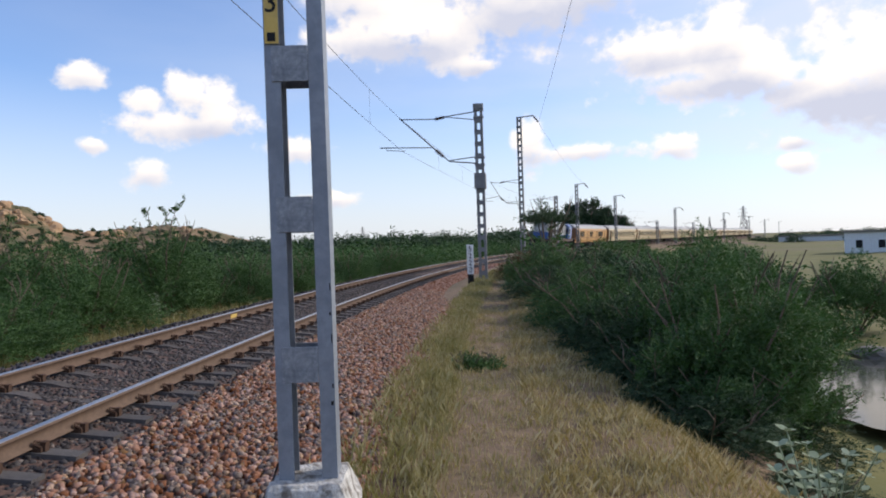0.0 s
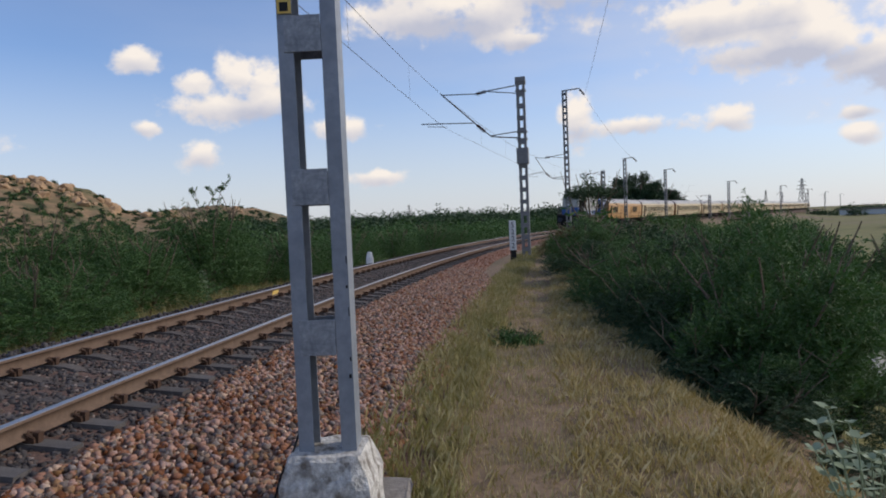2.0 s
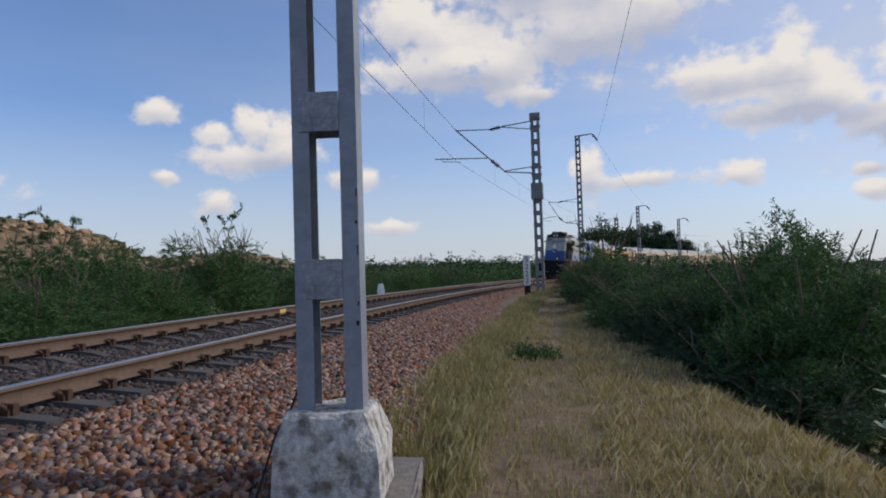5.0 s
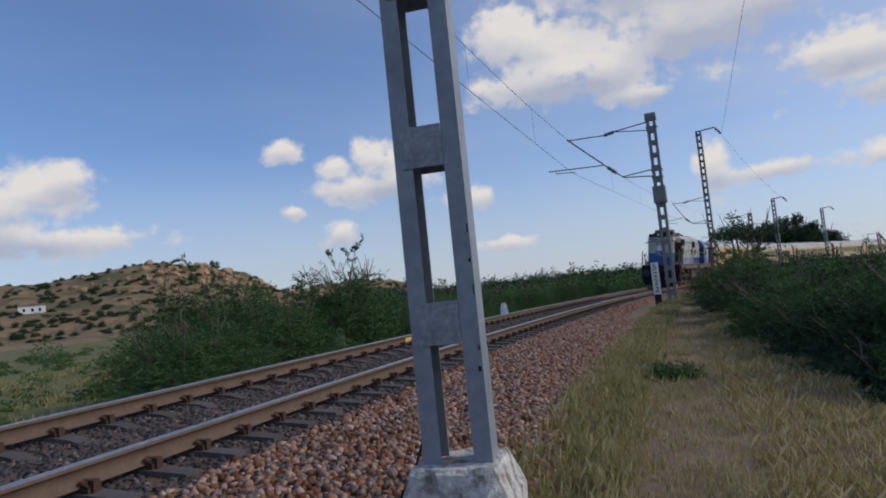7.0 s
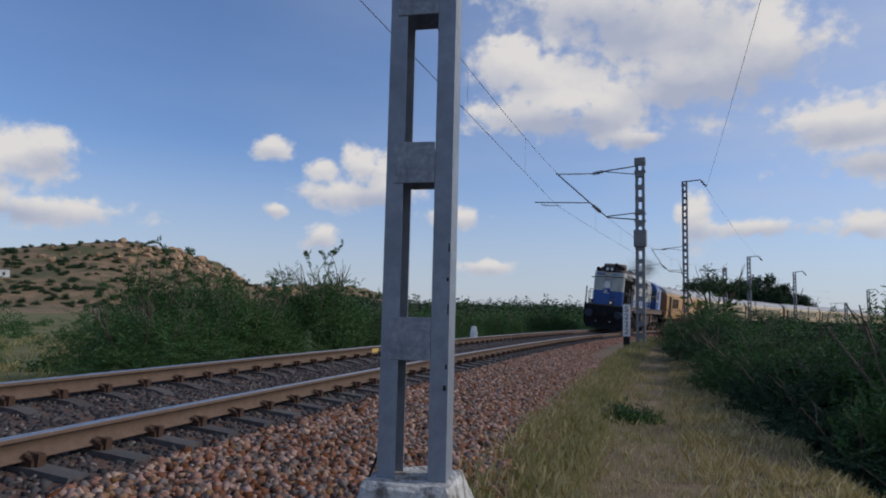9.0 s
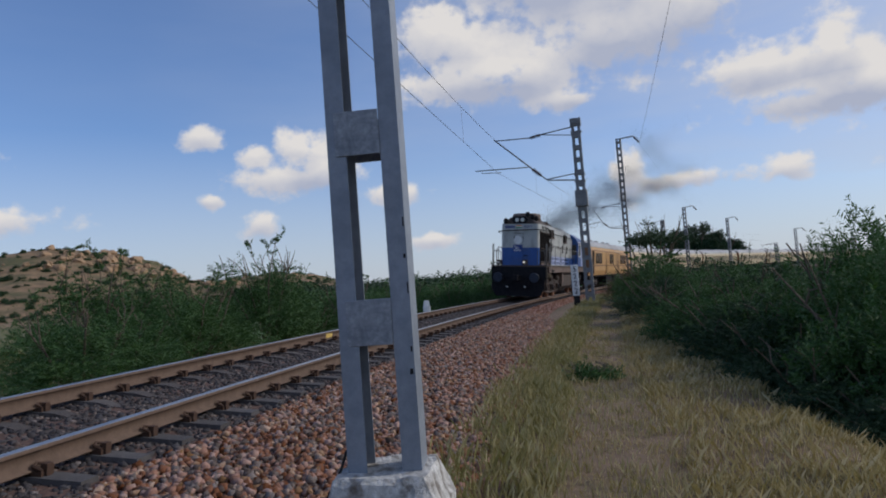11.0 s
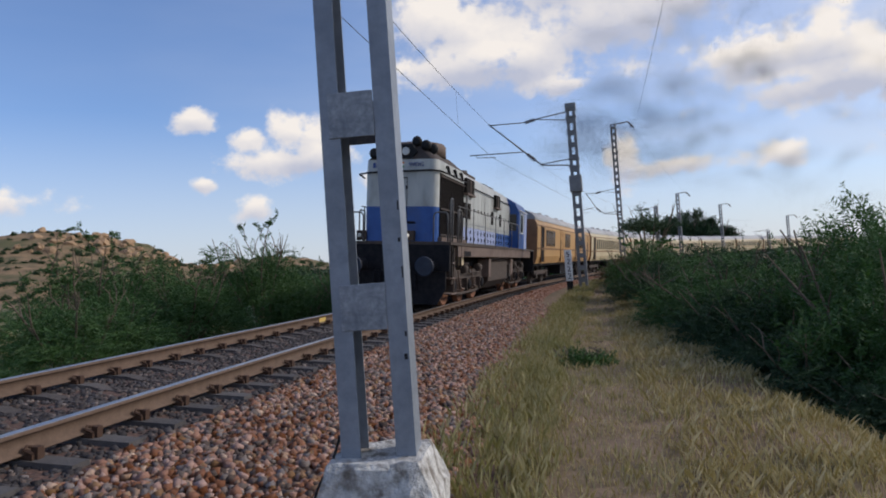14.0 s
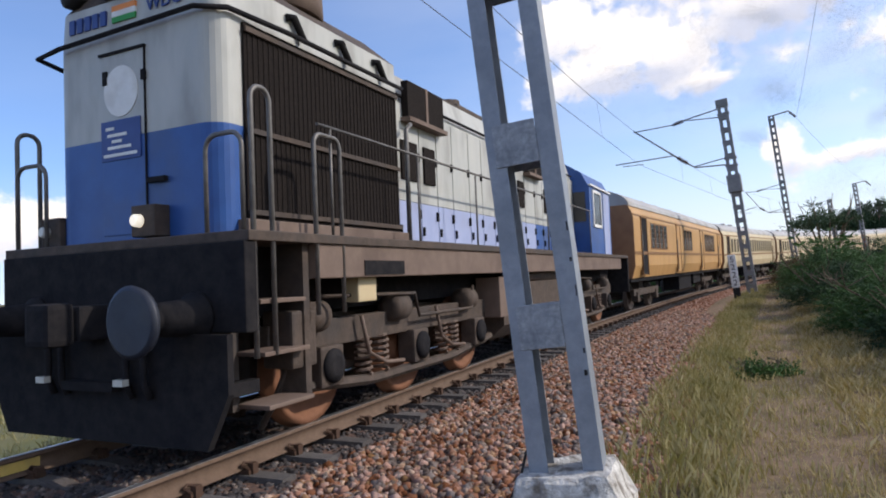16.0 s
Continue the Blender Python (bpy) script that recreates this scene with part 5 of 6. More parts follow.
def loco_bogie(loco, yc):
    for dy in (-1.95, -0.1, 1.75):
        wheelset(loco, yc + dy, 0.546)
    b = one("bogie_frame", "grime", loco, *[(sg * 1.0 if sg > 0 else -1.14, 1.14 if sg > 0 else -1.0, yc - 2.75, yc + 2.6, 0.72, 0.98) for sg in (-1, 1)],
            (-1.0, 1.0, yc - 1.15, yc - 0.9, 0.5, 0.95), (-1.0, 1.0, yc + 0.75, yc + 1.0, 0.5, 0.95), (-0.62, 0.62, yc - 2.4, yc + 2.3, 0.35, 1.0), bev=0.015)
    for sg in (-1, 1):
        for dy in (-1.95, -0.1, 1.75):
            one("axle_box", "grime", loco, *[tuple(sorted((sg * 1.0, sg * 1.24))) + (yc + dy - 0.19, yc + dy + 0.19, 0.36, 0.74)], bev=0.03)
            bm = bmesh.new()
            lathe(bm, (sg * 1.22, yc + dy, 0.55), (sg * 1.3, yc + dy, 0.55), [(0, 0.16), (0.6, 0.16), (1, 0.09)], 16)
            part("axle_cover", bm, M["dark"], loco)
        for dy in (-1.2, -0.85, 0.7, 1.05):
            bm = bmesh.new()
            spring(bm, sg * 1.1, yc + dy, 0.36, 0.74)
            part("coil_spring", bm, M["sill"], loco, "dusty coil spring")
        bm = bmesh.new()
        tube(bm, [(sg * 1.12, yc - 2.5, 0.42), (sg * 1.14, yc - 1.1, 0.30), (sg * 1.14, yc + 0.9, 0.30), (sg * 1.12, yc + 2.4, 0.42)], 0.055, 6)
        part("equaliser_bar", bm, M["grime"], loco)
        for dy in (-2.35, -0.75, 1.25):
            bm = bmesh.new()
            lathe(bm, (sg * 1.16, yc + dy, 1.02), (sg * 1.16, yc + dy + 0.42, 1.02), [(0, 0.06), (0.05, 0.15), (0.75, 0.15), (0.8, 0.05), (1.0, 0.03)], 14)
            part("brake_cylinder", bm, M["grime"], loco)
        one("sand_box", "grime", loco, tuple(sorted((sg * 1.05, sg * 1.38))) + (yc - 2.72, yc - 2.38, 0.62, 1.1), bev=0.03)
        pipe("sand_pipe", "grime", loco, [(sg * 1.2, yc - 2.55, 0.65), (sg * 1.05, yc - 2.6, 0.3), (sg * 0.92, yc - 2.62, 0.1)], 0.03)
        for dy in (-1.4, 0.35):
            pipe("brake_rigging", "sill", loco, [(sg * 1.22, yc + dy, 0.98), (sg * 1.24, yc + dy + 0.1, 0.6), (sg * 1.2, yc + dy + 0.5, 0.45), (sg * 1.2, yc + dy + 0.9, 0.42)], 0.022)
        pipe("air_pipe", "grime", loco, [(sg * 1.25, yc - 2.2, 1.2), (sg * 1.27, yc - 0.3, 1.16), (sg * 1.27, yc - 0.2, 0.9), (sg * 1.27, yc + 1.4, 0.9), (sg * 1.25, yc + 1.5, 1.2)], 0.02)


def make_loco():
    loco = tagged(new("diesel_locomotive"), "blue and cream diesel locomotive hauling a passenger train", "locomotive")
    # frame
    one("footplate", "grime", loco, (-1.5, 1.5, -7.9, 8.3, 1.66, 1.74), bev=0.01)
    for sg in (-1, 1):
        one("side_sill", "sill", loco, tuple(sorted((sg * 1.3, sg * 1.47))) + (-7.02, 7.25, 1.36, 1.66), bev=0.012, label="dusty brown side sill")
        one("sill_opening", "dark", loco, tuple(sorted((sg * 1.472, sg * 1.48))) + (-6.25, -5.45, 1.38, 1.52))
    one("underframe", "dark", loco, (-0.9, 0.9, -7.8, 8.2, 1.05, 1.66))
    one("headstock", "dark", loco, (-1.48, 1.48, -7.93, -7.78, 0.98, 1.66), bev=0.015, label="grimy black buffer beam")
    bm = bmesh.new()
    prism(bm, [(-1.42, 0.98), (-1.42, 0.55), (-1.2, 0.14), (1.2, 0.14), (1.42, 0.55), (1.42, 0.98)], -8.07, -8.01)
    part("cowcatcher", bm, M["dark"], loco, "dark steel cattle guard plate")
    for stay in ((-1.3, -1.2, -8.01, -7.6, 0.5, 0.6), (1.2, 1.3, -8.01, -7.6, 0.5, 0.6), (-0.3, 0.3, -8.17, -8.01, 0.55, 0.62)):
        one("guard_stay", "dark", loco, stay)
    for sg in (-1, 1):
        bm = bmesh.new()
        lathe(bm, (sg * 0.978, -7.93, 1.105), (sg * 0.978, -8.52, 1.105), [(0, 0.19), (0.06, 0.19), (0.1, 0.145), (0.62, 0.125), (0.63, 0.09), (0.9, 0.085), (0.9, 0.1)], 20)
        bf = part("buffer", bm, M["dark"], loco, "grimy cased buffer")
        bm = bmesh.new()
        lathe(bm, (sg * 0.978, -8.46, 1.105), (sg * 0.978, -8.55, 1.105), [(0, 0.10), (0.25, 0.24), (0.75, 0.255), (1.0, 0.22)], 26)
        part("buffer_head", bm, M["bluedisc"], bf, "dark blue-grey buffer disc")
    bm = bmesh.new()
    box(bm, -0.14, 0.14, -8.32, -7.93, 0.95, 1.22, 0.03)
    box(bm, -0.2, 0.1, -8.55, -8.32, 0.92, 1.25, 0.05)
    part("coupler", bm, M["dark"], loco)
    for x in (-0.55, -0.38, 0.4, 0.6):
        pipe("brake_hose", "dark", loco, [(x, -7.93, 1.0), (x, -8.12, 0.9), (x + 0.02, -8.13, 0.62), (x + 0.05, -8.1, 0.5)], 0.028)
    for x in (-0.55, 0.4):
        one("hose_cock", "lens", loco, (x - 0.05, x + 0.06, -8.2, -8.14, 0.60, 0.65))
    # corner steps
    for sg in (-1, 1):
        for z, d in ((0.38, 0.0), (0.78, 0.03), (1.18, 0.06)):
            one("step", "sill", loco, tuple(sorted((sg * 1.16, sg * (1.5 - d)))) + (-7.72, -7.15, z, z + 0.035), bev=0.008)
        one("step_side", "grime", loco, tuple(sorted((sg * 1.12, sg * 1.18))) + (-7.78, -7.7, 0.36, 1.66), tuple(sorted((sg * 1.12, sg * 1.40))) + (-7.13, -7.05, 0.36, 1.66))
        pipe("step_rail", "railpipe", loco, loop(sg * 1.46, sg * 1.46, -7.8, -7.58, 0.78, 2.85, c=0.1), 0.022)
        pipe("step_rail", "railpipe", loco, loop(sg * 1.46, sg * 1.46, -7.0, -6.6, 1.05, 2.62, c=0.1), 0.022)
        pipe("front_rail", "railpipe", loco, loop(sg * 1.40, sg * 1.0, -7.84, -7.82, 1.74, 2.5), 0.02)
        # long handrail and stanchions
        pipe("handrail", "railpipe", loco, [(sg * 1.43, -6.9, 2.72), (sg * 1.43, 3.9, 2.72)], 0.016)
        for k in range(7):
            y = -6.7 + 1.75 * k
            pipe("stanchion", "railpipe", loco, [(sg * 1.43, y, 1.74), (sg * 1.43, y, 2.72)], 0.014)
    # nose
    lo = nose_outline(0.96, -7.7, -4.7, 0.18)
    bm = bmesh.new(); plan(bm, lo, 1.74, 2.58); part("nose_lower", bm, M["lblue"], loco, "deep blue lower nose")
    bm = bmesh.new(); plan(bm, lo, 2.58, 3.42); part("nose_upper", bm, M["lgrey"], loco, "dirty cream upper nose")
    bm = bmesh.new(); plan(bm, lo, 3.42, 3.72, nose_outline(0.95, -7.68, -4.7, 0.18)); part("nose_cornice", bm, M["lgrey"], loco)
    bm = bmesh.new(); plan(bm, nose_outline(0.95, -7.68, -4.7, 0.18), 3.72, 4.05, nose_outline(0.55, -7.5, -4.7, 0.15)); part("nose_roof", bm, M["grime"], loco, "sooty nose roof")
    bm = bmesh.new()
    lathe(bm, (0, -6.05, 3.95), (0, -6.05, 4.30), [(0, 0.74), (0.85, 0.73), (1.0, 0.68), (0.9, 0.6), (0.7, 0.2)], 32)
    part("fan_cowl", bm, M["sill"], loco, "round radiator fan cowl")
    # rain pipe round the front
    pipe("front_conduit", "dark", loco, [(-1.08, -7.4, 3.30), (-1.08, -7.78, 3.36), (-0.8, -7.77, 3.40), (0.8, -7.77, 3.44), (1.0, -7.6, 3.44), (1.05, -6.9, 3.44), (1.05, -4.7, 3.44)], 0.022)
    for y in (-6.7, -5.9, -5.15):
        pipe("lifting_bracket", "dark", loco, [(0.97, y - 0.08, 3.62), (0.99, y, 3.64), (1.01, y + 0.12, 3.46)], 0.035)
    # door on the nose
    one("nose_door", "lgrey", loco, (-0.33, 0.18, -7.712, -7.7, 2.58, 3.26), bev=0.004)
    one("nose_door_lower", "lblue", loco, (-0.33, 0.18, -7.712, -7.7, 1.80, 2.576), bev=0.004)
    one("door_edge", "dark", loco, (-0.35, 0.20, -7.73, -7.7, 3.26, 3.28), (0.18, 0.192, -7.716, -7.7, 1.8, 3.26), (0.16, 0.2, -7.73, -7.7, 3.0, 3.08), (-0.3, -0.25, -7.73, -7.7, 3.02, 3.13), (0.22, 0.42, -7.75, -7.7, 2.18, 2.22))
    bm = bmesh.new()
    lathe(bm, (-0.09, -7.712, 2.95), (-0.09, -7.72, 2.95), [(0, 0.205), (1, 0.205)], 32)
    part("white_disc", bm, M["white"], loco, "plain pale painted disc")
    pl = one("placard", "placard", loco, (-0.33, 0.14, -7.724, -7.712, 2.40, 2.72), label="blue placard with small white writing")
    for z, x0, x1 in ((2.655, -0.27, -0.17), (2.60, -0.25, -0.02), (2.55, -0.2, -0.08), (2.50, -0.25, 0.03), (2.44, -0.3, 0.1)):
        one("writing_bar", "white", pl, (x0, x1, -7.728, -7.724, z - 0.012, z + 0.012))
    for k in range(5):
        one("number_bar", "placard", loco, (-0.74 + 0.10 * k, -0.67 + 0.10 * k, -7.71, -7.68, 3.52, 3.64))
    lettering("class_letters", "WDG", 0.17, pose(0.42, -7.705, 3.585, 90, 0, 0), M["placard"], loco, 0.006)
    one("flag_stripe", "orange", loco, (-0.19, 0.09, -7.71, -7.68, 3.61, 3.655))
    one("flag_stripe", "white", loco, (-0.19, 0.09, -7.71, -7.68, 3.565, 3.61))
    one("flag_stripe", "green", loco, (-0.19, 0.09, -7.71, -7.68, 3.52, 3.565))
    # lamps
    bm = bmesh.new()
    prism(bm, [(-0.30, 3.74), (0.30, 3.74), (0.42, 3.9), (0.30, 4.08), (-0.30, 4.08), (-0.42, 3.9)], -7.72, -6.9)
    part("headlamp_housing", bm, M["black"], loco, "black headlamp housing")
    for x in (-0.14, 0.14):
        bm = bmesh.new()
        lathe(bm, (x, -7.72, 3.91), (x, -7.75, 3.91), [(0, 0.1), (1, 0.09)], 20)
        part("headlamp", bm, M["lens"], loco, "glass headlamp")
    for x, m in ((-1.22, "lens"), (0.2, "lamp")):
        one("marker_lamp_box", "grime", loco, (x - 0.02, x + 0.26, -7.72 if x < 0 else -7.86, -7.5 if x < 0 else -7.7, 1.76, 2.02), bev=0.01)
        bm = bmesh.new()
        y = -7.72 if x < 0 else -7.86
        lathe(bm, (x + 0.08, y, 1.89), (x + 0.08, y - 0.07, 1.89), [(0, 0.055), (0.8, 0.05), (1, 0.035)], 18)
        part("marker_lamp", bm, M[m], loco, "round lamp" if m == "lens" else "small lit lamp")
    for x, y, z in ((-0.72, -7.6, 3.86), (0.36, -7.4, 4.16), (0.62, -7.45, 4.05), (0.76, -7.3, 3.98)):
        bm = bmesh.new()
        lathe(bm, (x, y + 0.15, z), (x, y - 0.16, z + 0.02), [(0, 0.05), (0.3, 0.05), (0.5, 0.12), (0.85, 0.13), (1, 0.06)], 14)
        part("horn", bm, M["black"], loco, "black horn")
    # radiator grilles
    for sg in (-1, 1):
        x = tuple(sorted((sg * 0.955, sg * 0.985)))
        g = one("radiator_grille", "grille", loco, x + (-7.4, -4.75, 1.86, 3.40))
        n = 38
        for k in range(n):
            y = -7.35 + 2.56 * k / (n - 1)
            one("grille_bar", "grille", g, tuple(sorted((sg * 0.985, sg * 0.992))) + (y - 0.012, y + 0.012, 1.9, 3.36))
        for z in (1.92, 2.55, 3.34):
            one("grille_rail", "grime", g, tuple(sorted((sg * 0.995, sg * 1.015))) + (-7.4, -4.75, z - 0.02, z + 0.02))
        one("nose_ledge", "sill", loco, tuple(sorted((sg * 0.96, sg * 1.07))) + (-7.5, -4.7, 1.76, 1.86), bev=0.01)
    # long hood
    bm = bmesh.new()
    prism(bm, [(-0.9, 1.74), (0.9, 1.74), (0.9, 3.36), (0.78, 3.72), (0.4, 3.95), (-0.4, 3.95), (-0.78, 3.72), (-0.9, 3.36)], -4.7, 4.0)
    part("hood", bm, M["lgrey"], loco)
    for sg in (-1, 1):
        y, k = -4.68, 0
        while y < 3.9:
            w = 0.52 if k % 3 else 0.62
            a, b = tuple(sorted((sg * 0.902, sg * 0.93))), tuple(sorted((sg * 0.93, sg * 0.955)))
            d = one("hood_door", "lgrey", loco, a + (y + 0.012, y + w - 0.012, 2.24, 3.34), bev=0.006)
            one("lower_panel", "lpale" if y < 0.8 else "lblue", d, a + (y + 0.012, y + w - 0.012, 1.80, 2.235))
            one("door_catch", "dark", d, b + (y + w - 0.07, y + w - 0.03, 2.05, 2.16), b + (y + w - 0.07, y + w - 0.03, 2.72, 2.82), b + (y + 0.03, y + 0.06, 1.86, 1.96))
            if k in (0, 1, 8, 11):
                one("louvre", "grille", d, b + (y + 0.1, y + w - 0.1, 2.48, 2.92))
            y += w
            k += 1
        for y0, y1, z0, z1 in ((-4.5, -3.45, 3.18, 3.60), (0.3, 1.2, 3.1, 3.52)):
            f = one("intake", "grille", loco, tuple(sorted((sg * 0.93, sg * 1.02))) + (y0, y1, z0, z1), bev=0.01, label="dark air intake")
            one("intake_frame", "sill", f, tuple(sorted((sg * 0.93, sg * 1.06))) + (y0 - 0.03, y1 + 0.03, z0 - 0.05, z0), tuple(sorted((sg * 1.0, sg * 1.03))) + ((y0 + y1) / 2 - 0.03, (y0 + y1) / 2 + 0.03, z0, z1))
        pipe("roof_edge_pipe", "dark", loco, [(sg * 0.93, -4.7, 3.42), (sg * 0.93, 3.9, 3.42)], 0.02)
        pipe("hood_conduit", "railpipe", loco, [(sg * 1.05, -4.64, 1.78), (sg * 1.05, -4.64, 3.0), (sg * 1.05, -4.52, 3.08)], 0.03)
    bm = bmesh.new()
    box(bm, -0.3, 0.3, -1.2, 0.0, 3.95, 4.1, 0.03)
    lathe(bm, (0, -0.9, 4.05), (0, -0.9, 4.22), [(0, 0.22), (1, 0.2)], 16)
    part("exhaust_stack", bm, M["grime"], loco, "sooty exhaust stack")
    for y in (-3.2, -2.2, 1.2, 2.4):
        one("roof_hatch", "grime", loco, (-0.38, 0.38, y, y + 0.8, 3.95, 4.0), bev=0.01)
    # cab
    bm = bmesh.new()
    prism(bm, [(-1.4, 1.5), (1.4, 1.5), (1.4, 3.3), (1.22, 3.66), (0.75, 3.95), (0, 4.03), (-0.75, 3.95), (-1.22, 3.66), (-1.4, 3.3)], 4.0, 6.4)
    cab = part("cab", bm, M["lblue"], loco, "blue driver's cab")
    for sg in (-1, 1):
        one("cab_window", "glass", cab, tuple(sorted((sg * 1.4, sg * 1.412))) + (4.35, 5.15, 2.45, 3.2))
        one("window_frame", "white", cab, *[tuple(sorted((sg * 1.4, sg * 1.43))) + q for q in ((4.28, 4.35, 2.38, 3.27), (5.15, 5.22, 2.38, 3.27), (4.28, 5.22, 3.2, 3.27), (4.28, 5.22, 2.38, 2.45))])
        one("cab_door", "lpale", cab, tuple(sorted((sg * 1.4, sg * 1.415))) + (5.5, 6.2, 1.55, 3.3), bev=0.005)
        one("rain_strip", "white", cab, tuple(sorted((sg * 1.38, sg * 1.44))) + (4.0, 6.4, 3.34, 3.38))
        one("front_window", "glass", cab, tuple(sorted((sg * 0.98, sg * 1.3))) + (3.985, 4.0, 2.5, 3.2))
    bm = bmesh.new(); plan(bm, [(x, -y) for x, y in nose_outline(0.95, -7.8, -6.4, 0.2)], 1.74, 3.35); part("short_hood", bm, M["lblue"], loco)
    one("rear_headstock", "dark", loco, (-1.48, 1.48, 8.2, 8.36, 0.7, 1.66))
    # tank and battery boxes
    bm = bmesh.new()
    prism(bm, [(-1.0, 0.32), (1.0, 0.32), (1.28, 0.55), (1.28, 1.2), (-1.28, 1.2), (-1.28, 0.55)], -1.9, 2.0)
    part("fuel_tank", bm, M["grime"], loco, "grimy fuel tank")
    for sg in (-1, 1):
        for y0, y1 in ((-2.35, -1.98), (2.1, 2.6)):
            one("battery_box", "sill", loco, tuple(sorted((sg * 1.0, sg * 1.4))) + (y0, y1, 0.7, 1.3), bev=0.02)
        bm = bmesh.new()
        lathe(bm, (sg * 1.22, -1.6, 1.3), (sg * 1.22, 1.8, 1.3), [(0, 0.02), (0.02, 0.1), (0.98, 0.1), (1, 0.02)], 12)
        part("air_reservoir", bm, M["grime"], loco)
        one("sill_light_box", "cream", loco, tuple(sorted((sg * 1.2, sg * 1.36))) + (-6.2, -5.85, 1.12, 1.36), bev=0.02)
    loco_bogie(loco, -4.55)
    loco_bogie(loco, 4.65)
    return loco


def make_coach(body, stripe, end, label, windows):
    c = tagged(new("passenger_coach"), label, "railway coach", "coaches of the train")
    L = 10.65
    prof = [(-1.5, 1.12), (1.5, 1.12), (1.62, 1.5), (1.625, 3.0), (1.58, 3.2), (1.45, 3.42)]
    side = prof + [(-1.45, 3.42), (-1.58, 3.2), (-1.625, 3.0), (-1.62, 1.5)]
    bm = bmesh.new(); prism(bm, side, -L, L); part("body", bm, M[body], c)
    arch = [(1.5 * math.cos(a), 3.40 + 0.62 * math.sin(a)) for a in [math.pi * i / 14 for i in range(15)]]
    bm = bmesh.new(); prism(bm, arch, -L + 0.02, L - 0.02); part("roof", bm, M["roofs"], c, "dull silver arched roof")
    for sg in (-1, 1):
        bm = bmesh.new(); prism(bm, side, sg * L, sg * (L + 0.03)); part("end_wall", bm, M[end], c, "brown end wall")
        one("gangway", "dark", c, (-0.55, 0.55) + tuple(sorted((sg * (L + 0.03), sg * (L + 0.42)))) + (1.2, 3.25))
        one("stripe", stripe, c, tuple(sorted((sg * 1.622, sg * 1.636))) + (-L, L, 1.86, 1.96))
        one("stripe", stripe, c, tuple(sorted((sg * 1.595, sg * 1.612))) + (-L, L, 3.08, 3.14))
        for y in (-9.7, 8.9) + ((-3.6, 2.6) if windows == "van" else ()):
            d = one("door", "dark" if y == -9.7 else body, c, tuple(sorted((sg * 1.6, sg * 1.634))) + (y, y + 0.75, 1.22, 3.05))
            one("door_frame", stripe, d, *[tuple(sorted((sg * 1.6, sg * 1.65))) + q for q in ((y - 0.05, y, 1.2, 3.1), (y + 0.75, y + 0.8, 1.2, 3.1), (y, y + 0.75, 3.05, 3.1))])
            pipe("door_rail", "railpipe", d, [(sg * 1.68, y - 0.12, 1.3), (sg * 1.68, y - 0.12, 2.5)], 0.015)
        ys = [-8.2 + 0.96 * k for k in range(18)] if windows == "full" else [-8.0, -7.3, -6.6, -5.9, 4.3, 5.0, 5.7, 6.4, 7.1, -1.6, -0.9, -0.2]
        pane = frame_mesh = None
        for y in ys:
            if pane is None:
                w = one("window_frame", stripe if windows == "van" else body, c, *[tuple(sorted((sg * 1.618, sg * 1.645))) + q for q in ((-0.31, -0.27, 2.05, 2.95), (0.27, 0.31, 2.05, 2.95), (-0.27, 0.27, 2.91, 2.95), (-0.27, 0.27, 2.05, 2.09))])
                g = one("pane", "glass", w, tuple(sorted((sg * 1.618, sg * 1.632))) + (-0.27, 0.27, 2.09, 2.91))
                bars = one("window_bar", "railpipe", w, *[tuple(sorted((sg * 1.634, sg * 1.642))) + (-0.27, 0.27, z, z + 0.012) for z in (2.25, 2.42, 2.58, 2.75)])
                frame_mesh, pane, bar_mesh = w.data, g.data, bars.data
            else:
                w = new("window_frame", frame_mesh); w.parent = c
                g = new("pane", pane); g.parent = w
                bars = new("window_bar", bar_mesh); bars.parent = w
            w.location = (0, y, 0)
    one("underframe", "dark", c, (-1.45, 1.45, -L, L, 1.0, 1.13), (-0.4, 0.4, -L, L, 0.8, 1.0))
    for b in ((-1.3, -0.7, -3.0, 0.5, 0.4, 1.0), (0.7, 1.35, -2.0, 1.0, 0.4, 1.0), (0.7, 1.3, 2.0, 4.2, 0.55, 1.0)):
        one("underfloor_box", "dark", c, b, bev=0.02)
    for sg in (-1, 1):
        yc = sg * 7.4
        b = one("bogie", "grime", c, (-1.2, -1.05, yc - 1.9, yc + 1.9, 0.5, 0.72), (1.05, 1.2, yc - 1.9, yc + 1.9, 0.5, 0.72), (-1.0, 1.0, yc - 0.3, yc + 0.3, 0.45, 0.95), bev=0.02)
        for dy in (-1.45, 1.45):
            wheelset(c, yc + dy, 0.457, mat="grime")
            for x0 in (1.05, -1.25):
                one("axle_box", "grime", c, (x0, x0 + 0.2, yc + dy - 0.16, yc + dy + 0.16, 0.3, 0.62), bev=0.02)
            for x in (-1.14, 1.14):
                bm = bmesh.new(); spring(bm, x, yc + dy + 0.3, 0.35, 0.75, 0.07, 5); part("coil_spring", bm, M["grime"], c)
        for k in (-1, 1):
            bm = bmesh.new()
            lathe(bm, (k * 0.978, sg * L, 1.105), (k * 0.978, sg * (L + 0.55), 1.105), [(0, 0.14), (0.7, 0.1), (0.85, 0.1), (0.87, 0.23), (1, 0.23)], 16)
            part("buffer", bm, M["dark"], c)
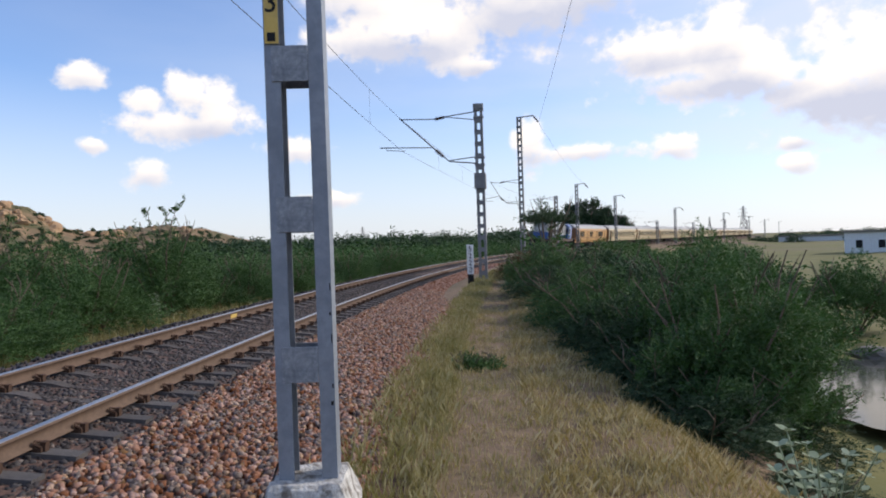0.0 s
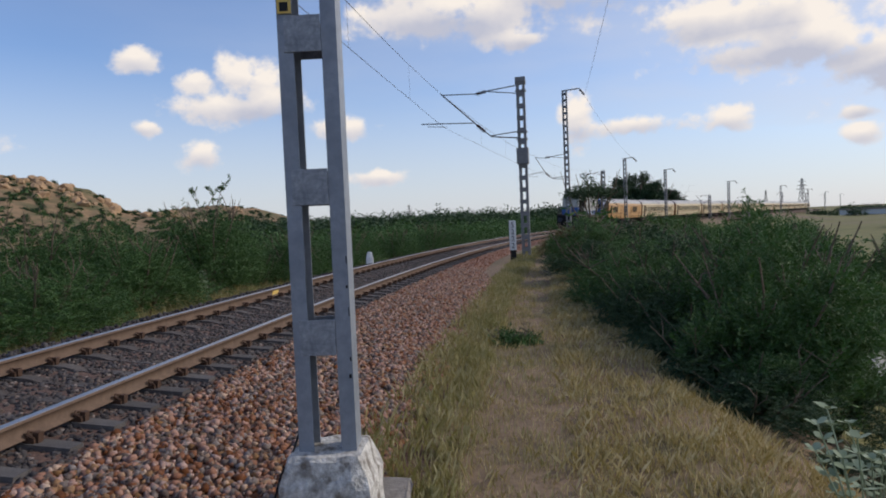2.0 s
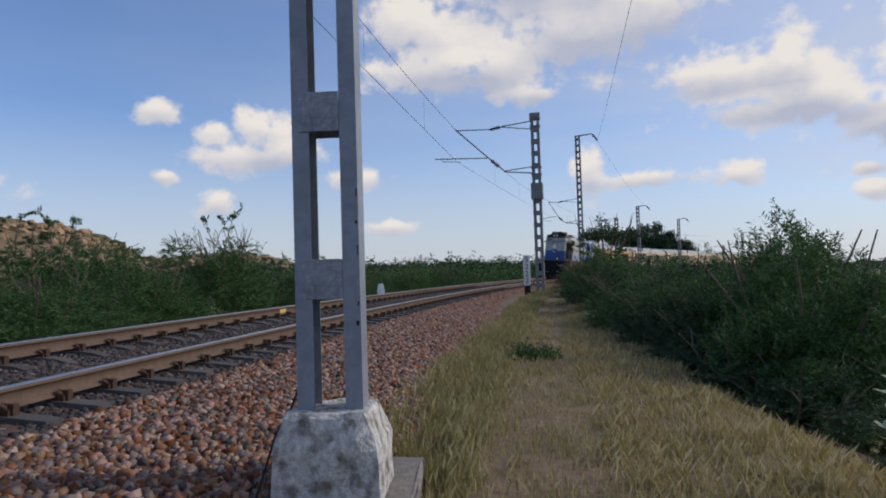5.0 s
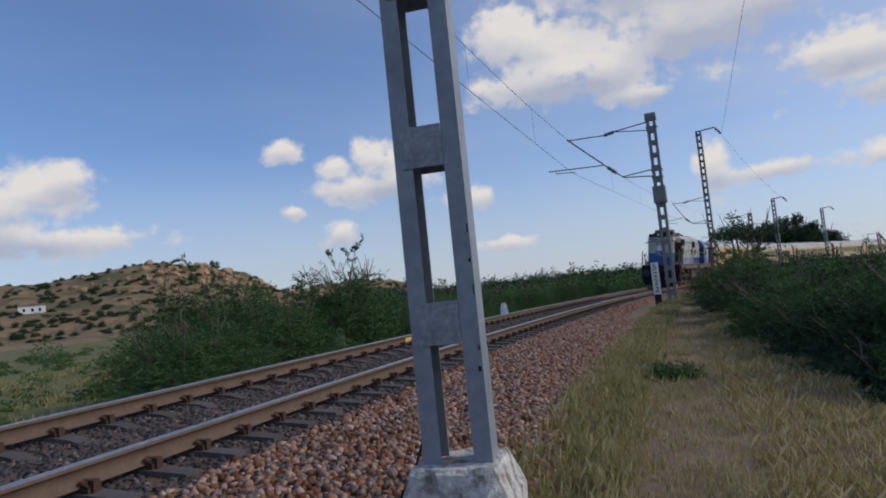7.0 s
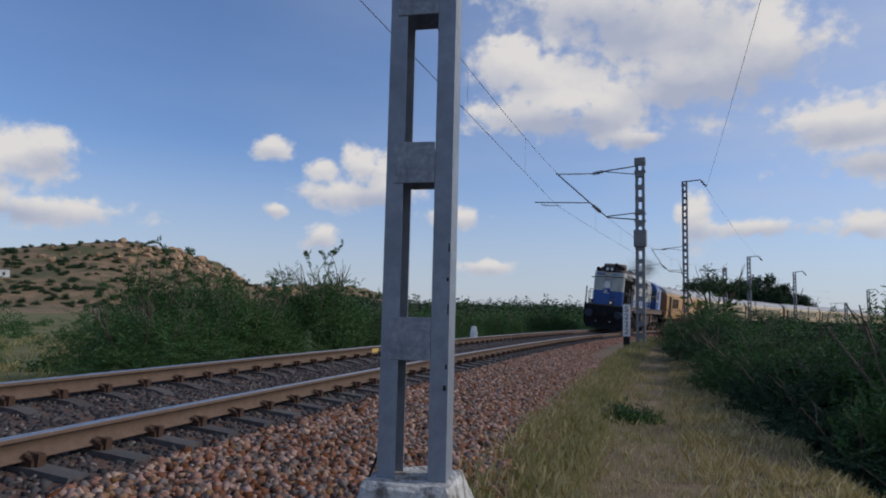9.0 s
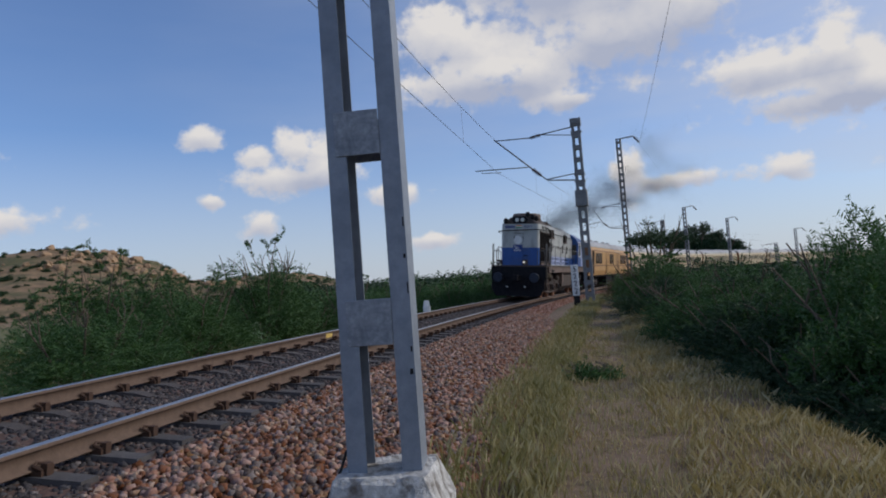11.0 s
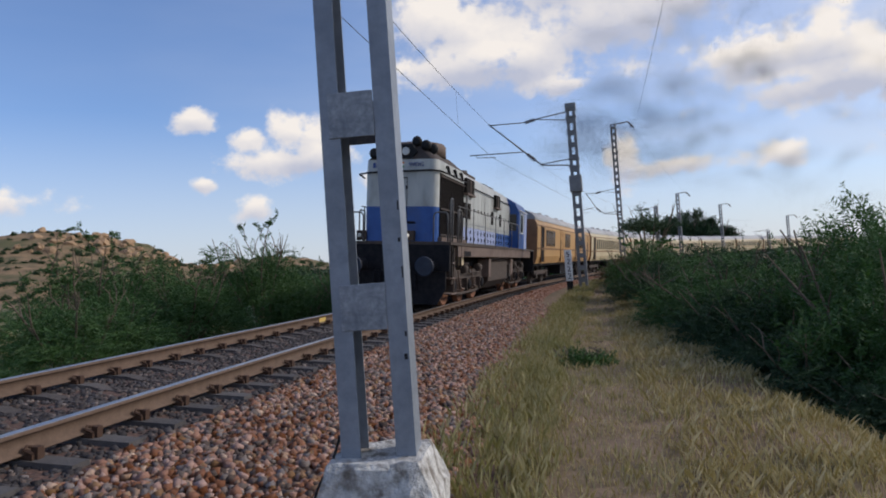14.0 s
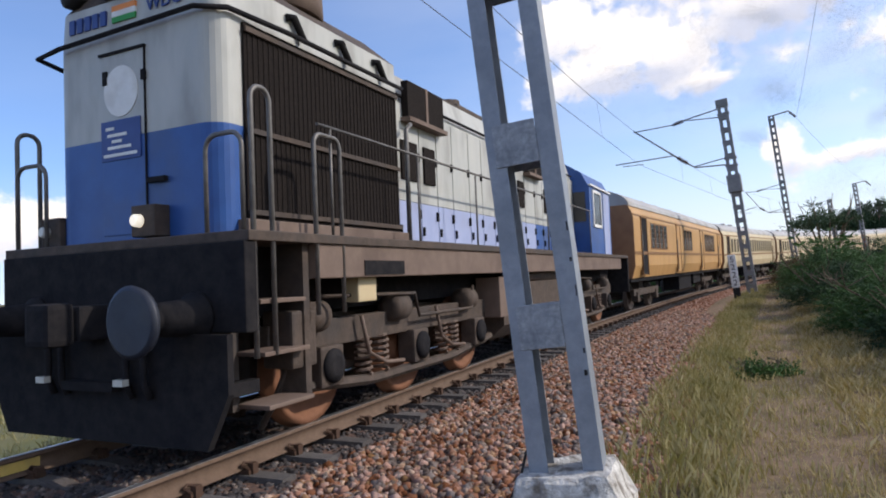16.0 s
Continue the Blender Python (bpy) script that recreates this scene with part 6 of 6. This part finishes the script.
        for k in range(4):
            bm = bmesh.new()
            lathe(bm, (0.35 * (-1) ** k, yc * 0.5 + k * 1.2 * sg - 2 * sg, 3.95), (0.35 * (-1) ** k, yc * 0.5 + k * 1.2 * sg - 2 * sg, 4.12), [(0, 0.2), (0.8, 0.17), (1, 0.1)], 12)
            part("roof_vent", bm, M["roofs"], c)
    return c


loco = make_loco()
LOCO_WHEELS = list(WHEELS)
coaches = [make_coach("coach", "band", "brown", "yellow-orange luggage and passenger coach with brown bands", "van"),
           make_coach("cream", "band", "brown", "pale yellow passenger coach with a long row of windows", "full")]
for k in range(12):
    coaches.append(copy_thing(coaches[1], Matrix()))

# ---- exhaust smoke ----
m_smoke = bpy.data.materials.new("exhaust_smoke")
m_smoke.use_nodes = True
nt = m_smoke.node_tree
sb = nt.nodes["Principled BSDF"]
sb.inputs["Base Color"].default_value, sb.inputs["Roughness"].default_value = (0.09, 0.088, 0.088, 1), 1.0
tr, ms = nt.nodes.new("ShaderNodeBsdfTransparent"), nt.nodes.new("ShaderNodeMixShader")
ms.inputs[0].default_value = 0.65
nt.links.new(tr.outputs[0], ms.inputs[1])
nt.links.new(sb.outputs[0], ms.inputs[2])
nt.links.new(ms.outputs[0], nt.nodes["Material Output"].inputs[0])


def smoke_mesh(seed, n, sigma, flake):
    rn = np.random.default_rng(seed)
    c = np.clip(rn.normal(0, 1, (n, 3)), -2.4, 2.4) * np.array(sigma)
    c[:, 0] += 0.12 * np.sin(c[:, 1] * 2.1 + seed)
    c[:, 2] += 0.12 * np.cos(c[:, 1] * 1.7 + 2 * seed)
    V = c[:, None, :] + rn.normal(0, flake, (n, 4, 3))
    F = (np.array([[0, 1, 2], [0, 2, 3]])[None] + 4 * np.arange(n)[:, None, None]).reshape(-1, 3)
    o = soup("smoke_puff", V.reshape(-1, 3), F, m_smoke)
    return o


PUFFS = []


def make_smoke():
    protos = [smoke_mesh(i, 9000, (0.30 + 0.05 * i, 0.75 + 0.2 * i, 0.30 + 0.04 * i), 0.0056) for i in range(4)]
    wisp = smoke_mesh(9, 12000, (0.5, 0.9, 0.42), 0.0034)
    for i in range(94):
        o = protos[i] if i < 4 else wisp if i == 84 else new("smoke_puff", wisp.data if i > 84 else protos[i % 4].data)
        tagged(o, "drifting puff of dark diesel exhaust smoke", "smoke", "exhaust smoke")
        PUFFS.append((o, 8.6 + 0.05 * i if i < 88 else 13.2 + 0.42 * (i - 88)))


make_smoke()


def stretch_body(thing, k):
    """Raise the body's build height by the factor k; the wheels keep their size."""
    kept = {w for w, _, _ in LOCO_WHEELS}
    todo, seen = [c for c in thing.children if c not in kept], set()
    while todo:
        c = todo.pop()
        if abs(c.matrix_basis.translation.z) > 1e-6:
            c.matrix_basis.translation.z *= k
        elif c.type == "MESH" and c.data.name not in seen:
            seen.add(c.data.name)
            for v in c.data.vertices:
                v.co.z *= k
        todo += [d for d in c.children if d not in kept]


stretch_body(loco, 1.03)


def shape_nose(thing):
    """Widen the nose and hood and raise their upper half."""
    names = ("nose_", "fan_cowl", "front_conduit", "lifting_bracket", "door_edge", "white_disc", "placard", "number_bar", "class_letters", "flag_stripe", "headlamp", "horn", "radiator_grille", "hood", "intake", "roof_edge_pipe", "roof_hatch", "exhaust_stack")
    todo = [c for c in thing.children if c.name.startswith(names)]
    todo += [d for c in todo for d in c.children]
    for c in todo:
        if c.matrix_basis.translation.length > 1e-6:
            c.matrix_basis.translation.z = 2.74 + (c.matrix_basis.translation.z - 2.66) * 1.09
            c.matrix_basis.translation.x *= 1.07
            continue
        for v in c.data.vertices:
            v.co.x *= 1.07
            z = v.co.z
            v.co.z = 2.74 + (z - 2.66) * 1.09 if z > 2.66 else 1.79 + (z - 1.79) * 0.95 / 0.87


shape_nose(loco)

FRONT0, SPEED, GAIN = 80.7, 5.05, 0.145
CAR = 22.3


def front_s(t):
    """Place of the leading buffers along the track; the train gathers speed from the ninth second."""
    d = max(0.0, min(t, 15.0) - 9.0)
    return FRONT0 - SPEED * t - GAIN * d * d - max(0.0, t - 15.0) * (1.85 - 0.35 * max(0.0, t - 15.0))


def motions():
    ts = [0.5 * k for k in range(33)]
    walk(loco, [(t, on_track(front_s(t) + 8.55)) for t in ts])
    for k, c in enumerate(coaches):
        walk(c, [(t, on_track(front_s(t) + 17.3 + CAR / 2 + CAR * k)) for t in ts])
    turn = [0.1 * k for k in range(161)]
    for w, r, y in LOCO_WHEELS:
        walk(w, [(t, pose(0, y, r, math.degrees((front_s(0) - front_s(t)) / r) % 360.0, 0, 0)) for t in turn])
    rnd = random.Random(3)
    for o, t0 in PUFFS:
        vx, vy, vz = 2.9 + rnd.uniform(-0.9, 0.9), -1.0 + rnd.uniform(-0.8, 0.8), rnd.uniform(0.8, 2.5)
        sx, sy, sz = rnd.uniform(-0.35, 0.35), rnd.uniform(-0.3, 0.3), rnd.uniform(-0.15, 0.15)
        spin, tip = rnd.uniform(10, 45), rnd.uniform(-14, 14)
        rows = []
        for t in ts:
            stack = on_track(front_s(min(t, t0)) + 8.55 - 0.9)
            if t <= t0:
                rows.append((t, stack @ pose(0, 0, 2.85)))
                continue
            a = t - t0
            g = 1.0 + 0.45 * max(0.0, a - 1.5)
            drift = Vector(((2.9 + (vx - 2.9) * g + sx) * a, (-1.0 + (vy + 1.0) * g + sy) * a, 0.5 * min(a, 0.8) + (1.65 + (vz - 1.65) * g + sz) * a))
            m = stack @ Vector((0, 0, 4.1)) + drift
            heading = math.degrees(stack.to_euler().z)
            rows.append((t, pose(*m, tip * min(a, 3.0), 0, heading - spin * min(a, 3.0))))
        walk(o, rows)


motions()
